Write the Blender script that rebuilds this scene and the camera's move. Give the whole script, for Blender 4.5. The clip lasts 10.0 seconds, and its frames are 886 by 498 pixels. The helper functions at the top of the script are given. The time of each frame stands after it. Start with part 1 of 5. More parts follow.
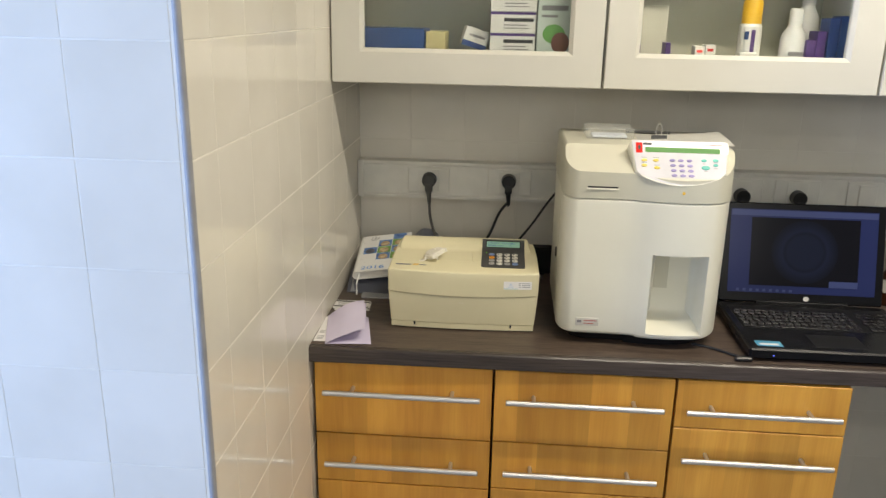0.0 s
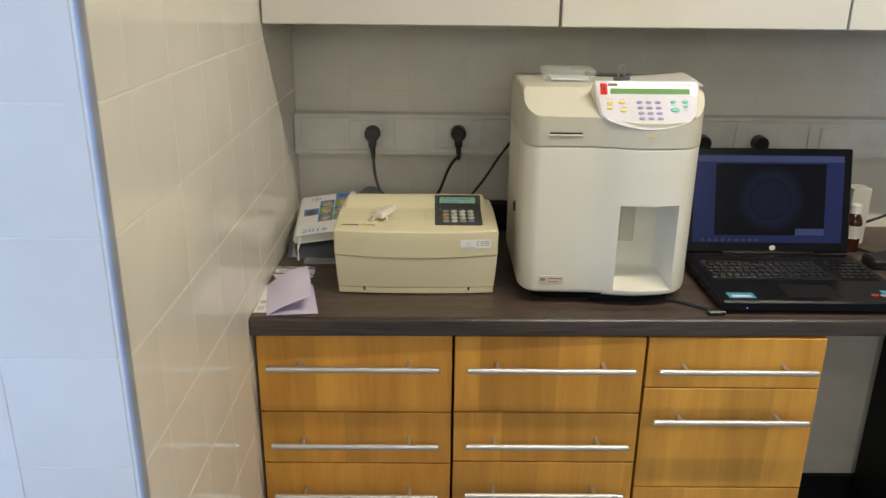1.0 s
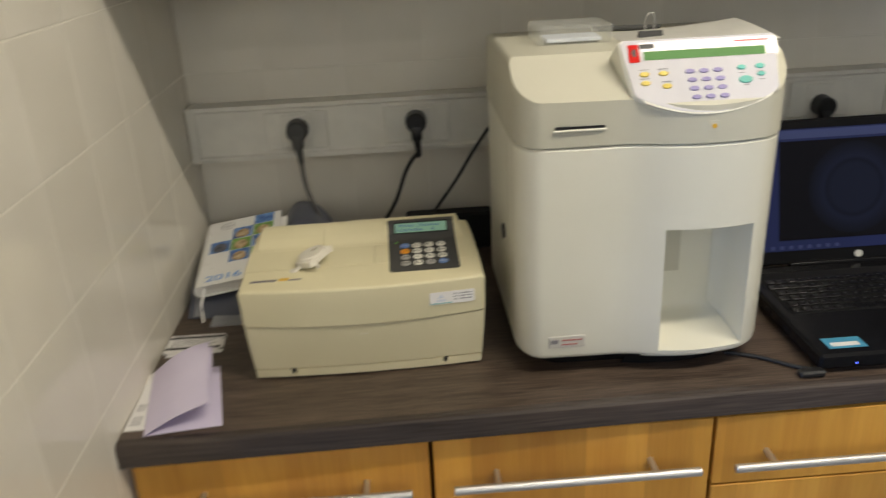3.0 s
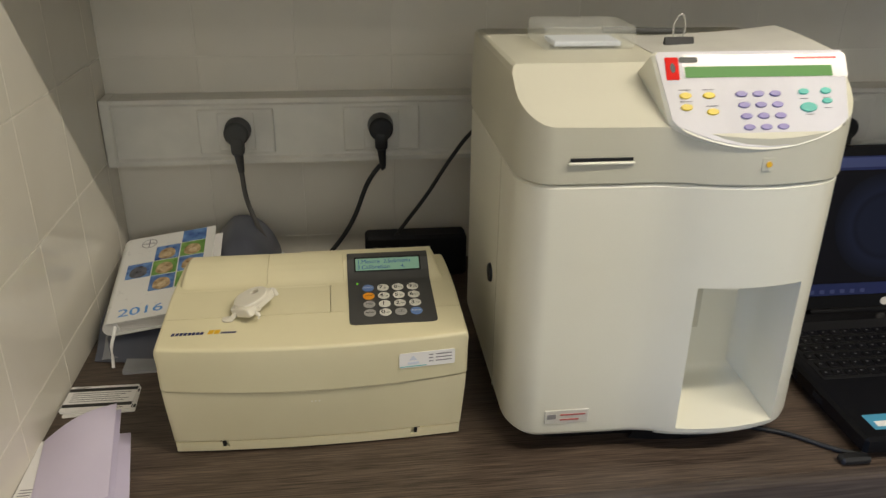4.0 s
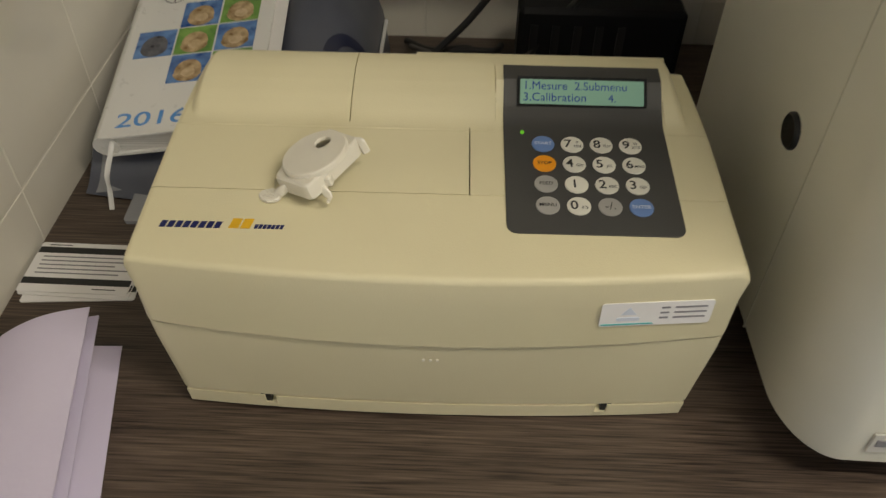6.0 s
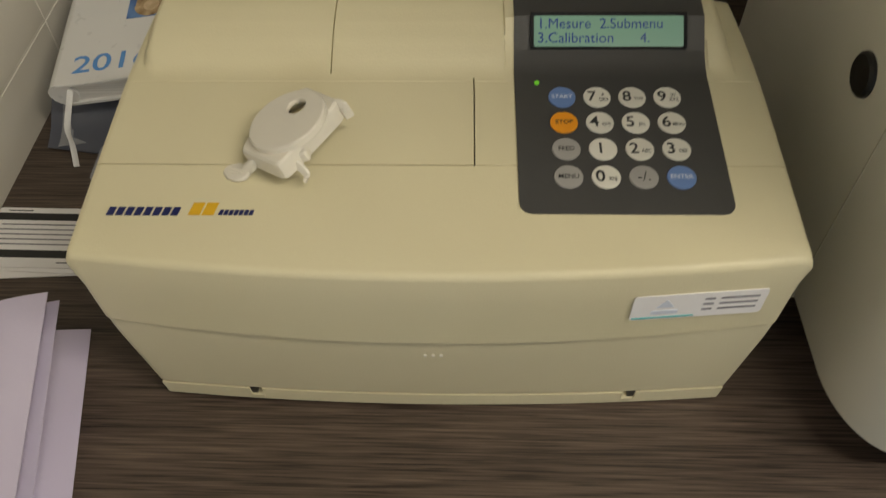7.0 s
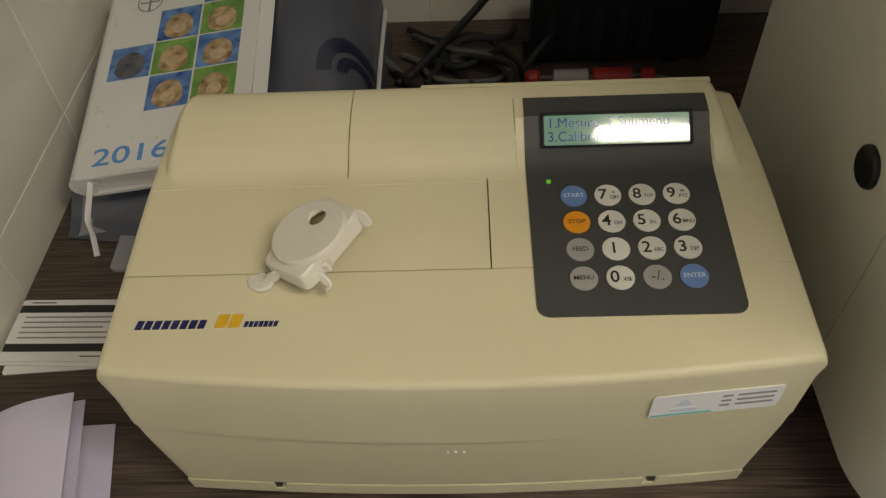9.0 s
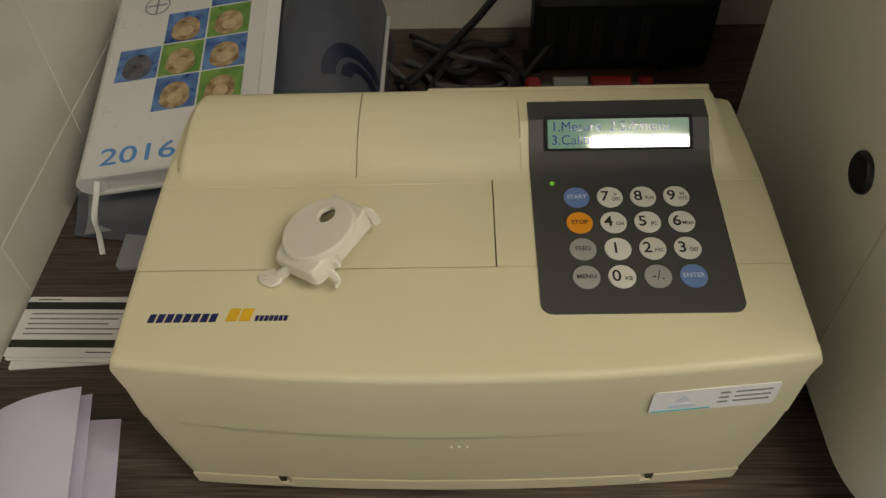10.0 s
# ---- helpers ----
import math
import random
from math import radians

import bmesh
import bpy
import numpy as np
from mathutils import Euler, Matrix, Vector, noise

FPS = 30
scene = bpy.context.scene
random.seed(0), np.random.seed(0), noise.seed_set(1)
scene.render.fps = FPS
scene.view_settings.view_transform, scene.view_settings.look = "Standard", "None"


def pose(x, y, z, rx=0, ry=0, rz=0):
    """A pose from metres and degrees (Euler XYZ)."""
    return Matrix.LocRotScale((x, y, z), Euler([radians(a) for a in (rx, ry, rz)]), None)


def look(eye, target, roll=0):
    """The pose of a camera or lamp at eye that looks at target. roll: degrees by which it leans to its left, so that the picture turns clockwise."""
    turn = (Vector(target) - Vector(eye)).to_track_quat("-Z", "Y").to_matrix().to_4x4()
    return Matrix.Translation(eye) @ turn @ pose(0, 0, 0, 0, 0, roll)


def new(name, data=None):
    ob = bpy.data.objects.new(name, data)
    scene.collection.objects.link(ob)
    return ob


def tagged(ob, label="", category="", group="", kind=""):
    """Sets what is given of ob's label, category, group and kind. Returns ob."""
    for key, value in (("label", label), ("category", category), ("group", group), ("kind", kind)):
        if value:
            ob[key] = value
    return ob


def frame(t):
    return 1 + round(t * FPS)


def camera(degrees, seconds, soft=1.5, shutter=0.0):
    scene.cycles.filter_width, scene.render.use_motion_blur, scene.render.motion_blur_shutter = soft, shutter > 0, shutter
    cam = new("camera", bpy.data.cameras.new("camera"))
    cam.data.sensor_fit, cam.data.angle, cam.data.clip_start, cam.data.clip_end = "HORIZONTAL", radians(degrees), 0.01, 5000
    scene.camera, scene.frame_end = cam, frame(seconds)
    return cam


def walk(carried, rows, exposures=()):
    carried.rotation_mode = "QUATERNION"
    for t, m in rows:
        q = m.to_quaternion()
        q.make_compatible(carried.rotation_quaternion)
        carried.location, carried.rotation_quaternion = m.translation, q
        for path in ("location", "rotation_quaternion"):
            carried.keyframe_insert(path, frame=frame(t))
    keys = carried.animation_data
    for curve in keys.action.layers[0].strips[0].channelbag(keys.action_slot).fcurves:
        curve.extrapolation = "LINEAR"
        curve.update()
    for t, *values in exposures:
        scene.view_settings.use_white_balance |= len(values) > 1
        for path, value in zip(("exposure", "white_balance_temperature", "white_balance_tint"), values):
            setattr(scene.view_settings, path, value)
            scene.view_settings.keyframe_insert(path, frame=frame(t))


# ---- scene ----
# ---- camera and walk ----
cam = camera(58.7, 10.0, soft=1.35, shutter=0.4)
PATH = [
    (0, (0.416, -2.206, 1.612), (0.268, -0.299, 1.029), 1.1),
    (0.5, (0.386, -2.136, 1.581), (0.316, -0.224, 0.998), 0.6),
    (1, (0.374, -2.07, 1.554), (0.391, -0.185, 0.887), 0.7),
    (1.5, (0.381, -1.937, 1.533), (0.427, -0.058, 0.851), 0.8),
    (2, (0.366, -1.795, 1.53), (0.358, 0.098, 0.885), -0.6),
    (2.5, (0.391, -1.689, 1.522), (0.227, 0.159, 0.776), -2.7),
    (3, (0.403, -1.511, 1.511), (0.484, 0.329, 0.731), -2.9),
    (3.2, (0.377, -1.463, 1.532), (0.567, 0.377, 0.772), -3),
    (4.3, (0.379, -1.222, 1.486), (0.6, 0.56, 0.605), 1.5),
    (4.5, (0.371, -1.196, 1.484), (0.593, 0.564, 0.557), 2),
    (5, (0.337, -1.093, 1.446), (0.436, 0.578, 0.351), 2.2),
    (5.5, (0.33, -0.969, 1.382), (0.349, 0.594, 0.134), 2.6),
    (5.7, (0.336, -0.895, 1.368), (0.331, 0.621, 0.062), 2.4),
    (6.8, (0.346, -0.75, 1.314), (0.267, 0.521, -0.227), -2.2),
    (7, (0.346, -0.738, 1.326), (0.286, 0.517, -0.23), -1.3),
    (7.5, (0.351, -0.739, 1.36), (0.282, 0.575, -0.146), 0.3),
    (8, (0.342, -0.731, 1.356), (0.263, 0.572, -0.16), -2.6),
    (8.5, (0.344, -0.722, 1.356), (0.265, 0.588, -0.153), -3),
    (9, (0.34, -0.717, 1.356), (0.265, 0.6, -0.147), -3.4),
    (9.5, (0.341, -0.722, 1.357), (0.273, 0.596, -0.146), -2.5),
    (10, (0.333, -0.728, 1.36), (0.278, 0.607, -0.128), -2.1),
]
walk(cam, [(t, look(eye, target, roll)) for t, eye, target, roll in PATH], exposures=[
    (0.0, -0.29), (0.5, -0.40), (1.0, -0.52), (2.5, -0.62), (4.5, -0.66), (5.5, -0.72), (7.0, -0.84), (8.0, -0.92), (10.0, -0.98)])

# ---- world and light ----
world = bpy.data.worlds.new("outside")
scene.world = world
world.use_nodes = True
wn = world.node_tree
sky = wn.nodes.new("ShaderNodeTexSky")
sky.sky_type = "NISHITA"
sky.sun_disc = False
sky.sun_elevation = radians(35)
sky.sun_rotation = radians(150)
wn.links.new(sky.outputs[0], wn.nodes["Background"].inputs[0])
wn.nodes["Background"].inputs[1].default_value = 0.06


def area_lamp(name, place, target, w, h, power, colour):
    data = bpy.data.lights.new(name, "AREA")
    data.shape, data.size, data.size_y = "RECTANGLE", w, h
    data.energy, data.color = power, colour
    ob = new(name, data)
    ob.matrix_world = look(place, target)
    return ob


LAMP_X, LAMP_Y = 1.33, -1.08
tube_light = area_lamp("ceiling_tube_light", (LAMP_X, LAMP_Y - 0.035, 2.49), (LAMP_X, LAMP_Y - 0.035, 0.0), 1.3, 0.03, 38.0, (1.0, 0.910, 0.745))
# Added fill from behind the camera to lift the front faces; no known lamp.
front_fill = area_lamp("second_tube_light", (LAMP_X, -3.0, 2.49), (LAMP_X, -3.0, 0.0), 1.3, 0.03, 12.0, (1.0, 0.94, 0.84))
# Added broad soft fill that brightens fronts and niche; its high window is invented.
high_fill_light = area_lamp("high_window_daylight", (1.0, -4.02, 2.1), (1.0, 0.0, 1.75), 2.3, 0.56, 24.0, (1.0, 0.97, 0.90))
window_light = area_lamp("window_daylight", (-1.62, -2.40, 1.50), (0.0, -2.40, 1.50), 1.1, 1.7, 112.0, (0.37, 0.555, 1.0))

# ---- materials ----


def nodes_of(name):
    m = bpy.data.materials.new(name)
    m.use_nodes = True
    return m, m.node_tree.nodes, m.node_tree.links, m.node_tree.nodes["Principled BSDF"]


def surface(name, dark, light, scale=8.0, stretch=(1, 1, 1), rough=0.4, rough_var=0.08, bump=0.1, fine=120.0, metal=0.0, vary=0.0, coat=0.0, low=0.35, high=0.65, spec=0.5, alpha_trans=0.0):
    """A base colour between two tones by a stretched noise, with a finer noise in relief and gloss."""
    m, n, l, p = nodes_of(name)
    tc, info = n.new("ShaderNodeTexCoord"), n.new("ShaderNodeObjectInfo")
    off = n.new("ShaderNodeVectorMath")
    off.operation = "MULTIPLY_ADD"
    l.new(info.outputs["Random"], off.inputs[0])
    off.inputs[1].default_value = (17.3, 9.1, 23.7)
    l.new(tc.outputs["Object"], off.inputs[2])
    mp = n.new("ShaderNodeMapping")
    mp.inputs["Scale"].default_value = stretch
    l.new(off.outputs[0], mp.inputs[0])
    big, small = n.new("ShaderNodeTexNoise"), n.new("ShaderNodeTexNoise")
    big.inputs["Scale"].default_value, big.inputs["Detail"].default_value = scale, 5
    small.inputs["Scale"].default_value, small.inputs["Detail"].default_value = fine, 3
    l.new(mp.outputs[0], big.inputs["Vector"])
    l.new(mp.outputs[0], small.inputs["Vector"])
    ramp = n.new("ShaderNodeValToRGB")
    ramp.color_ramp.elements[0].position, ramp.color_ramp.elements[1].position = low, high
    ramp.color_ramp.elements[0].color, ramp.color_ramp.elements[1].color = (*dark, 1), (*light, 1)
    l.new(big.outputs["Fac"], ramp.inputs[0])
    colour = ramp.outputs[0]
    if vary:
        hsv, rng = n.new("ShaderNodeHueSaturation"), n.new("ShaderNodeMapRange")
        rng.inputs["To Min"].default_value, rng.inputs["To Max"].default_value = 1 - vary, 1 + vary
        l.new(info.outputs["Random"], rng.inputs["Value"])
        l.new(rng.outputs[0], hsv.inputs["Value"])
        l.new(colour, hsv.inputs["Color"])
        colour = hsv.outputs[0]
    l.new(colour, p.inputs["Base Color"])
    rr = n.new("ShaderNodeMapRange")
    rr.inputs["To Min"].default_value, rr.inputs["To Max"].default_value = max(0.02, rough - rough_var), rough + rough_var
    l.new(small.outputs["Fac"], rr.inputs["Value"])
    l.new(rr.outputs[0], p.inputs["Roughness"])
    if bump:
        b = n.new("ShaderNodeBump")
        b.inputs["Strength"].default_value, b.inputs["Distance"].default_value = bump, 0.0015
        l.new(small.outputs["Fac"], b.inputs["Height"])
        l.new(b.outputs[0], p.inputs["Normal"])
    p.inputs["Metallic"].default_value = metal
    p.inputs["Coat Weight"].default_value = coat
    p.inputs["Specular IOR Level"].default_value = spec
    p.inputs["Transmission Weight"].default_value = alpha_trans
    return m


def plain(name, c, rough=0.45, metal=0.0, k=0.06, **more):
    """A paint, plastic or print of one colour with slight unevenness."""
    return surface(name, tuple(v * (1 - k) for v in c), tuple(min(1.0, v * (1 + k)) for v in c), scale=14, rough=rough, metal=metal, **{"bump": 0.04, "fine": 400.0, **more})


def glowing(name, c, strength, rough=0.15, spec=0.5):
    m, n, l, p = nodes_of(name)
    p.inputs["Base Color"].default_value = (*[v * 0.5 for v in c], 1)
    p.inputs["Emission Color"].default_value = (*c, 1)
    p.inputs["Emission Strength"].default_value = strength
    p.inputs["Specular IOR Level"].default_value = spec
    p.inputs["Roughness"].default_value = rough
    return m


def clear(name, tint, rough=0.02, ior=1.45):
    m, n, l, p = nodes_of(name)
    p.inputs["Base Color"].default_value = (*tint, 1)
    p.inputs["Transmission Weight"].default_value = 1.0
    p.inputs["Roughness"].default_value = rough
    p.inputs["IOR"].default_value = ior
    return m


def timber(name, dark, light, band, along, rough, grain=260.0, weight=0.45, low=0.32, high=0.68):
    """Veneer: fine fibres along one axis, and joined staves of slightly different tone across the other."""
    m, n, l, p = nodes_of(name)
    tc, info = n.new("ShaderNodeTexCoord"), n.new("ShaderNodeObjectInfo")
    off = n.new("ShaderNodeVectorMath")
    off.operation = "MULTIPLY_ADD"
    l.new(info.outputs["Random"], off.inputs[0])
    off.inputs[1].default_value = (7.3, 3.1, 5.7)
    l.new(tc.outputs["Object"], off.inputs[2])

    def noise_at(stretch, scale, detail, distort=0.0):
        mp, t = n.new("ShaderNodeMapping"), n.new("ShaderNodeTexNoise")
        mp.inputs["Scale"].default_value = stretch
        l.new(off.outputs[0], mp.inputs[0])
        l.new(mp.outputs[0], t.inputs["Vector"])
        t.inputs["Scale"].default_value, t.inputs["Detail"].default_value, t.inputs["Distortion"].default_value = scale, detail, distort
        return t.outputs["Fac"]

    fibre_stretch = (1, 1, 0.03) if along == "z" else (0.030, 1, 1)
    fibre = noise_at(fibre_stretch, grain, 4, 0.3)
    flame = noise_at((1, 1, 0.12) if along == "z" else (0.06, 1, 1), 26.0, 4, 0.6)
    ramp = n.new("ShaderNodeValToRGB")
    ramp.color_ramp.elements[0].position, ramp.color_ramp.elements[1].position = low, high
    ramp.color_ramp.elements[0].color, ramp.color_ramp.elements[1].color = (*dark, 1), (*light, 1)
    mix = n.new("ShaderNodeMath")
    mix.operation = "MULTIPLY_ADD"
    l.new(fibre, mix.inputs[0])
    mix.inputs[1].default_value = weight
    add = n.new("ShaderNodeMath")
    add.operation = "MULTIPLY"
    l.new(flame, add.inputs[0])
    add.inputs[1].default_value = 1 - weight
    l.new(add.outputs[0], mix.inputs[2])
    l.new(mix.outputs[0], ramp.inputs[0])
    colour = ramp.outputs[0]
    if band:
        vor, mp = n.new("ShaderNodeTexVoronoi"), n.new("ShaderNodeMapping")
        vor.voronoi_dimensions = "1D"
        vor.inputs["Scale"].default_value = 1.0 / band
        sep = n.new("ShaderNodeSeparateXYZ")
        l.new(off.outputs[0], sep.inputs[0])
        l.new(sep.outputs[0], vor.inputs["W"])
        tone = n.new("ShaderNodeSeparateColor")
        l.new(vor.outputs["Color"], tone.inputs[0])
        rng, hsv = n.new("ShaderNodeMapRange"), n.new("ShaderNodeHueSaturation")
        rng.inputs["To Min"].default_value, rng.inputs["To Max"].default_value = 0.82, 1.10
        l.new(tone.outputs[0], rng.inputs["Value"])
        l.new(rng.outputs[0], hsv.inputs["Value"])
        l.new(colour, hsv.inputs["Color"])
        colour = hsv.outputs[0]
    l.new(colour, p.inputs["Base Color"])
    b = n.new("ShaderNodeBump")
    b.inputs["Strength"].default_value, b.inputs["Distance"].default_value = 0.12, 0.001
    l.new(fibre, b.inputs["Height"])
    l.new(b.outputs[0], p.inputs["Normal"])
    p.inputs["Roughness"].default_value = rough
    return m


TILE = surface("cream_glazed_tile", (0.70, 0.66, 0.57), (0.76, 0.72, 0.63), scale=5, rough=0.11, rough_var=0.02, bump=0.010, fine=30.0, vary=0.006)
GROUT = surface("pale_grout", (0.70, 0.665, 0.575), (0.745, 0.71, 0.62), scale=30, rough=0.4, bump=0.4, fine=300)
# For unseen walls and ceiling: darkened so less bounced light fills the shadows.
PAINT = surface("beige_low_bounce_paint", (0.30, 0.275, 0.215), (0.36, 0.33, 0.265), scale=3, rough=0.8, bump=0.2, fine=90)
FLOORING = surface("grey_vinyl_floor", (0.22, 0.21, 0.20), (0.30, 0.29, 0.27), scale=20, rough=0.45, bump=0.1)
# Darker than the drawer fronts; shows in the gaps between them.
BEECHBOARD = surface("dark_beech_board", (0.20, 0.095, 0.020), (0.26, 0.125, 0.030), scale=30, rough=0.6)
LACQUER = surface("cream_white_lacquer", (0.60, 0.578, 0.505), (0.635, 0.612, 0.535), scale=4, rough=0.32, bump=0.05, fine=60)
CARCASS = surface("pale_cabinet_board", (0.42, 0.41, 0.34), (0.48, 0.47, 0.39), scale=6, rough=0.5, bump=0.05)
BEECH = timber("honey_beech_veneer", (0.55, 0.245, 0.034), (0.72, 0.365, 0.058), 0.085, "z", 0.34, weight=0.26)
WENGE = timber("dark_wenge_laminate", (0.024, 0.0155, 0.0115), (0.155, 0.112, 0.084), 0, "x", 0.40, grain=620.0, weight=0.70, low=0.36, high=0.70)
EDGEBAND = timber("dark_wenge_edging", (0.030, 0.023, 0.020), (0.085, 0.066, 0.056), 0, "x", 0.26, grain=330.0, weight=0.6)
STEEL = surface("brushed_steel", (0.62, 0.61, 0.60), (0.70, 0.69, 0.68), scale=30, stretch=(0.05, 1, 1), rough=0.48, metal=1.0, bump=0.05, fine=300)
ALU = surface("aluminium_corner_strip", (0.27, 0.27, 0.28), (0.33, 0.33, 0.34), scale=20, rough=0.5, metal=0.0, bump=0.05)
CREAM = surface("cream_moulded_plastic", (0.66, 0.60, 0.39), (0.70, 0.64, 0.425), scale=6, rough=0.42, rough_var=0.05, bump=0.10, fine=900)
CREAM_LOW = surface("cream_moulded_plastic_base", (0.66, 0.60, 0.40), (0.70, 0.64, 0.435), scale=6, rough=0.45, rough_var=0.05, bump=0.10, fine=900)
SHELL = surface("ivory_moulded_plastic", (0.75, 0.73, 0.62), (0.79, 0.77, 0.665), scale=5, rough=0.36, rough_var=0.05, bump=0.05, fine=700)
HOOD = surface("stone_grey_moulded_plastic", (0.55, 0.53, 0.43), (0.59, 0.57, 0.465), scale=5, rough=0.40, rough_var=0.05, bump=0.06, fine=700)
CONSOLE = plain("pale_grey_membrane", (0.61, 0.59, 0.61), rough=0.56)
CLIPWHITE = plain("white_part_plastic", (0.74, 0.70, 0.60), rough=0.35)
MEMBRANE = plain("charcoal_membrane", (0.055, 0.054, 0.052), rough=0.48, fine=900, bump=0.08)
BLACK = plain("black_plastic", (0.012, 0.012, 0.013), rough=0.35)
LAPBLACK = plain("glossy_black_plastic", (0.006, 0.006, 0.007), rough=0.24, bump=0.0, spec=0.18)
SOOT = plain("matt_black_plastic", (0.008, 0.008, 0.009), rough=0.6, spec=0.25)
GREYPLUG = plain("dark_grey_rubber", (0.055, 0.055, 0.053), rough=0.55)
CABLE = plain("black_cable", (0.014, 0.014, 0.015), rough=0.5)
CABLEGREY = plain("grey_cable", (0.085, 0.081, 0.076), rough=0.5)
CABLEWHITE = plain("pale_grey_cable", (0.12, 0.116, 0.108), rough=0.5)
TRUNK = plain("white_trunking_plastic", (0.72, 0.70, 0.63), rough=0.42)
# The lilac is the blue daylight on the leaflet, put into its colour.
PAPER = surface("daylight_tinted_paper", (0.63, 0.57, 0.73), (0.68, 0.62, 0.78), scale=9, rough=0.75, bump=0.1, fine=200)
WHITEPAPER = surface("white_paper", (0.78, 0.76, 0.74), (0.83, 0.81, 0.79), scale=9, rough=0.7, bump=0.1, fine=200)
COVER = surface("white_coated_cover", (0.70, 0.69, 0.66), (0.74, 0.73, 0.70), scale=8, rough=0.3, bump=0.03)
PAGES = surface("page_edges", (0.62, 0.60, 0.56), (0.80, 0.78, 0.74), scale=40, stretch=(0.2, 0.2, 30), rough=0.8, bump=0.3, fine=200)
GREYPAPER = plain("off_white_paper", (0.52, 0.51, 0.47), rough=0.6)
INK = plain("black_ink", (0.02, 0.02, 0.02), rough=0.5)
LEGEND = plain("dim_key_print", (0.10, 0.10, 0.10), rough=0.5)
GREYINK = plain("grey_print", (0.25, 0.24, 0.25), rough=0.6)
NAVY = plain("navy_ink", (0.012, 0.018, 0.10), rough=0.4)
YELLOW = plain("gold_yellow_ink", (0.72, 0.42, 0.02), rough=0.4)
AZURE = plain("azure_ink", (0.10, 0.28, 0.62), rough=0.4)
EMBLEMBLUE = plain("dull_navy_print", (0.012, 0.015, 0.042), rough=0.45)
TEAL = plain("teal_ink", (0.08, 0.42, 0.42), rough=0.4)
KEYWHITE = plain("ivory_key", (0.70, 0.68, 0.60), rough=0.4)
KEYGREY = plain("grey_key", (0.34, 0.33, 0.31), rough=0.4)
KEYBLUE = plain("blue_key", (0.13, 0.22, 0.46), rough=0.4)
KEYORANGE = plain("orange_key", (0.82, 0.32, 0.015), rough=0.4)
PRINTPALE = plain("pale_print", (0.62, 0.66, 0.74), rough=0.4)
# Lead colours with the corner's shade painted in; the red also serves a sticker.
LEADRED = plain("darkened_red", (0.36, 0.018, 0.016), rough=0.5)
LEADGREY = plain("shade_greyed_white_rubber", (0.40, 0.39, 0.36), rough=0.5)
BADGERED = plain("matt_red_print", (0.66, 0.022, 0.016), rough=0.8, spec=0.15)
DULLRED = plain("dull_red_print", (0.42, 0.10, 0.09), rough=0.5)
RED = plain("red_plastic", (0.62, 0.03, 0.025), rough=0.35)
PALELILAC = plain("lilac_key", (0.24, 0.20, 0.42), rough=0.4)
KEYTEAL = plain("turquoise_key", (0.06, 0.42, 0.34), rough=0.4)
KEYYELLOW = plain("yellow_key", (0.64, 0.48, 0.04), rough=0.4)
GREENPRINT = surface("green_photo_print", (0.10, 0.24, 0.05), (0.24, 0.42, 0.10), scale=60, rough=0.3, bump=0.0)
BLUEPRINT = surface("blue_photo_print", (0.04, 0.10, 0.30), (0.16, 0.31, 0.60), scale=60, rough=0.3, bump=0.0)
TANPRINT = surface("tan_photo_print", (0.26, 0.16, 0.07), (0.58, 0.43, 0.25), scale=120, rough=0.3, bump=0.0)
PALEPRINT = surface("pale_sand_photo_print", (0.50, 0.37, 0.21), (0.66, 0.52, 0.34), scale=140, rough=0.3, bump=0.0)
GREYPRINT = surface("dark_grey_photo_print", (0.05, 0.05, 0.06), (0.14, 0.14, 0.16), scale=90, rough=0.3, bump=0.0)
BAGGREY = surface("grey_blue_plastic_film", (0.075, 0.081, 0.105), (0.100, 0.106, 0.134), scale=9, rough=0.30, rough_var=0.03, bump=0.03, fine=22)
SLEEVE = surface("smoky_plastic_sleeve", (0.27, 0.275, 0.29), (0.36, 0.365, 0.38), scale=10, rough=0.22, bump=0.2, fine=30)
AMBER = plain("amber_glass", (0.035, 0.011, 0.004), rough=0.1)
BOTTLEWHITE = plain("white_bottle_plastic", (0.68, 0.67, 0.65), rough=0.35)
BOXBLUE = plain("blue_box_card", (0.022, 0.06, 0.20), rough=0.4)
BOXNAVY = plain("dark_blue_box_card", (0.02, 0.05, 0.19), rough=0.4)
BOXPURPLE = plain("purple_box_card", (0.07, 0.03, 0.16), rough=0.4)
BOXWHITE = plain("white_box_card", (0.68, 0.67, 0.65), rough=0.45)
BOXSTRAW = plain("straw_box_card", (0.55, 0.48, 0.24), rough=0.5)
BOXTAN = plain("beige_box_card", (0.52, 0.50, 0.44), rough=0.5)
BOXMINT = plain("pale_green_box_card", (0.62, 0.70, 0.64), rough=0.45)
LEAF = plain("leaf_green_print", (0.16, 0.42, 0.08), rough=0.4)
BROWN = plain("brown_print", (0.22, 0.07, 0.03), rough=0.4)
SILVER = plain("silver_label", (0.60, 0.58, 0.53), rough=0.4)
# The grey tint stands in for the shade inside the cabinets.
GLASS = clear("shade_tinted_pane", (0.80, 0.82, 0.77))
CLEARBOX = plain("translucent_plastic", (0.74, 0.75, 0.70), rough=0.18)
CLEARBOX.node_tree.nodes["Principled BSDF"].inputs["Alpha"].default_value = 0.22
LCDGREEN = glowing("green_lcd", (0.36, 0.62, 0.46), 0.24, rough=0.05)
LCDTEXT = plain("lcd_blue_segment", (0.04, 0.07, 0.30), rough=0.1)
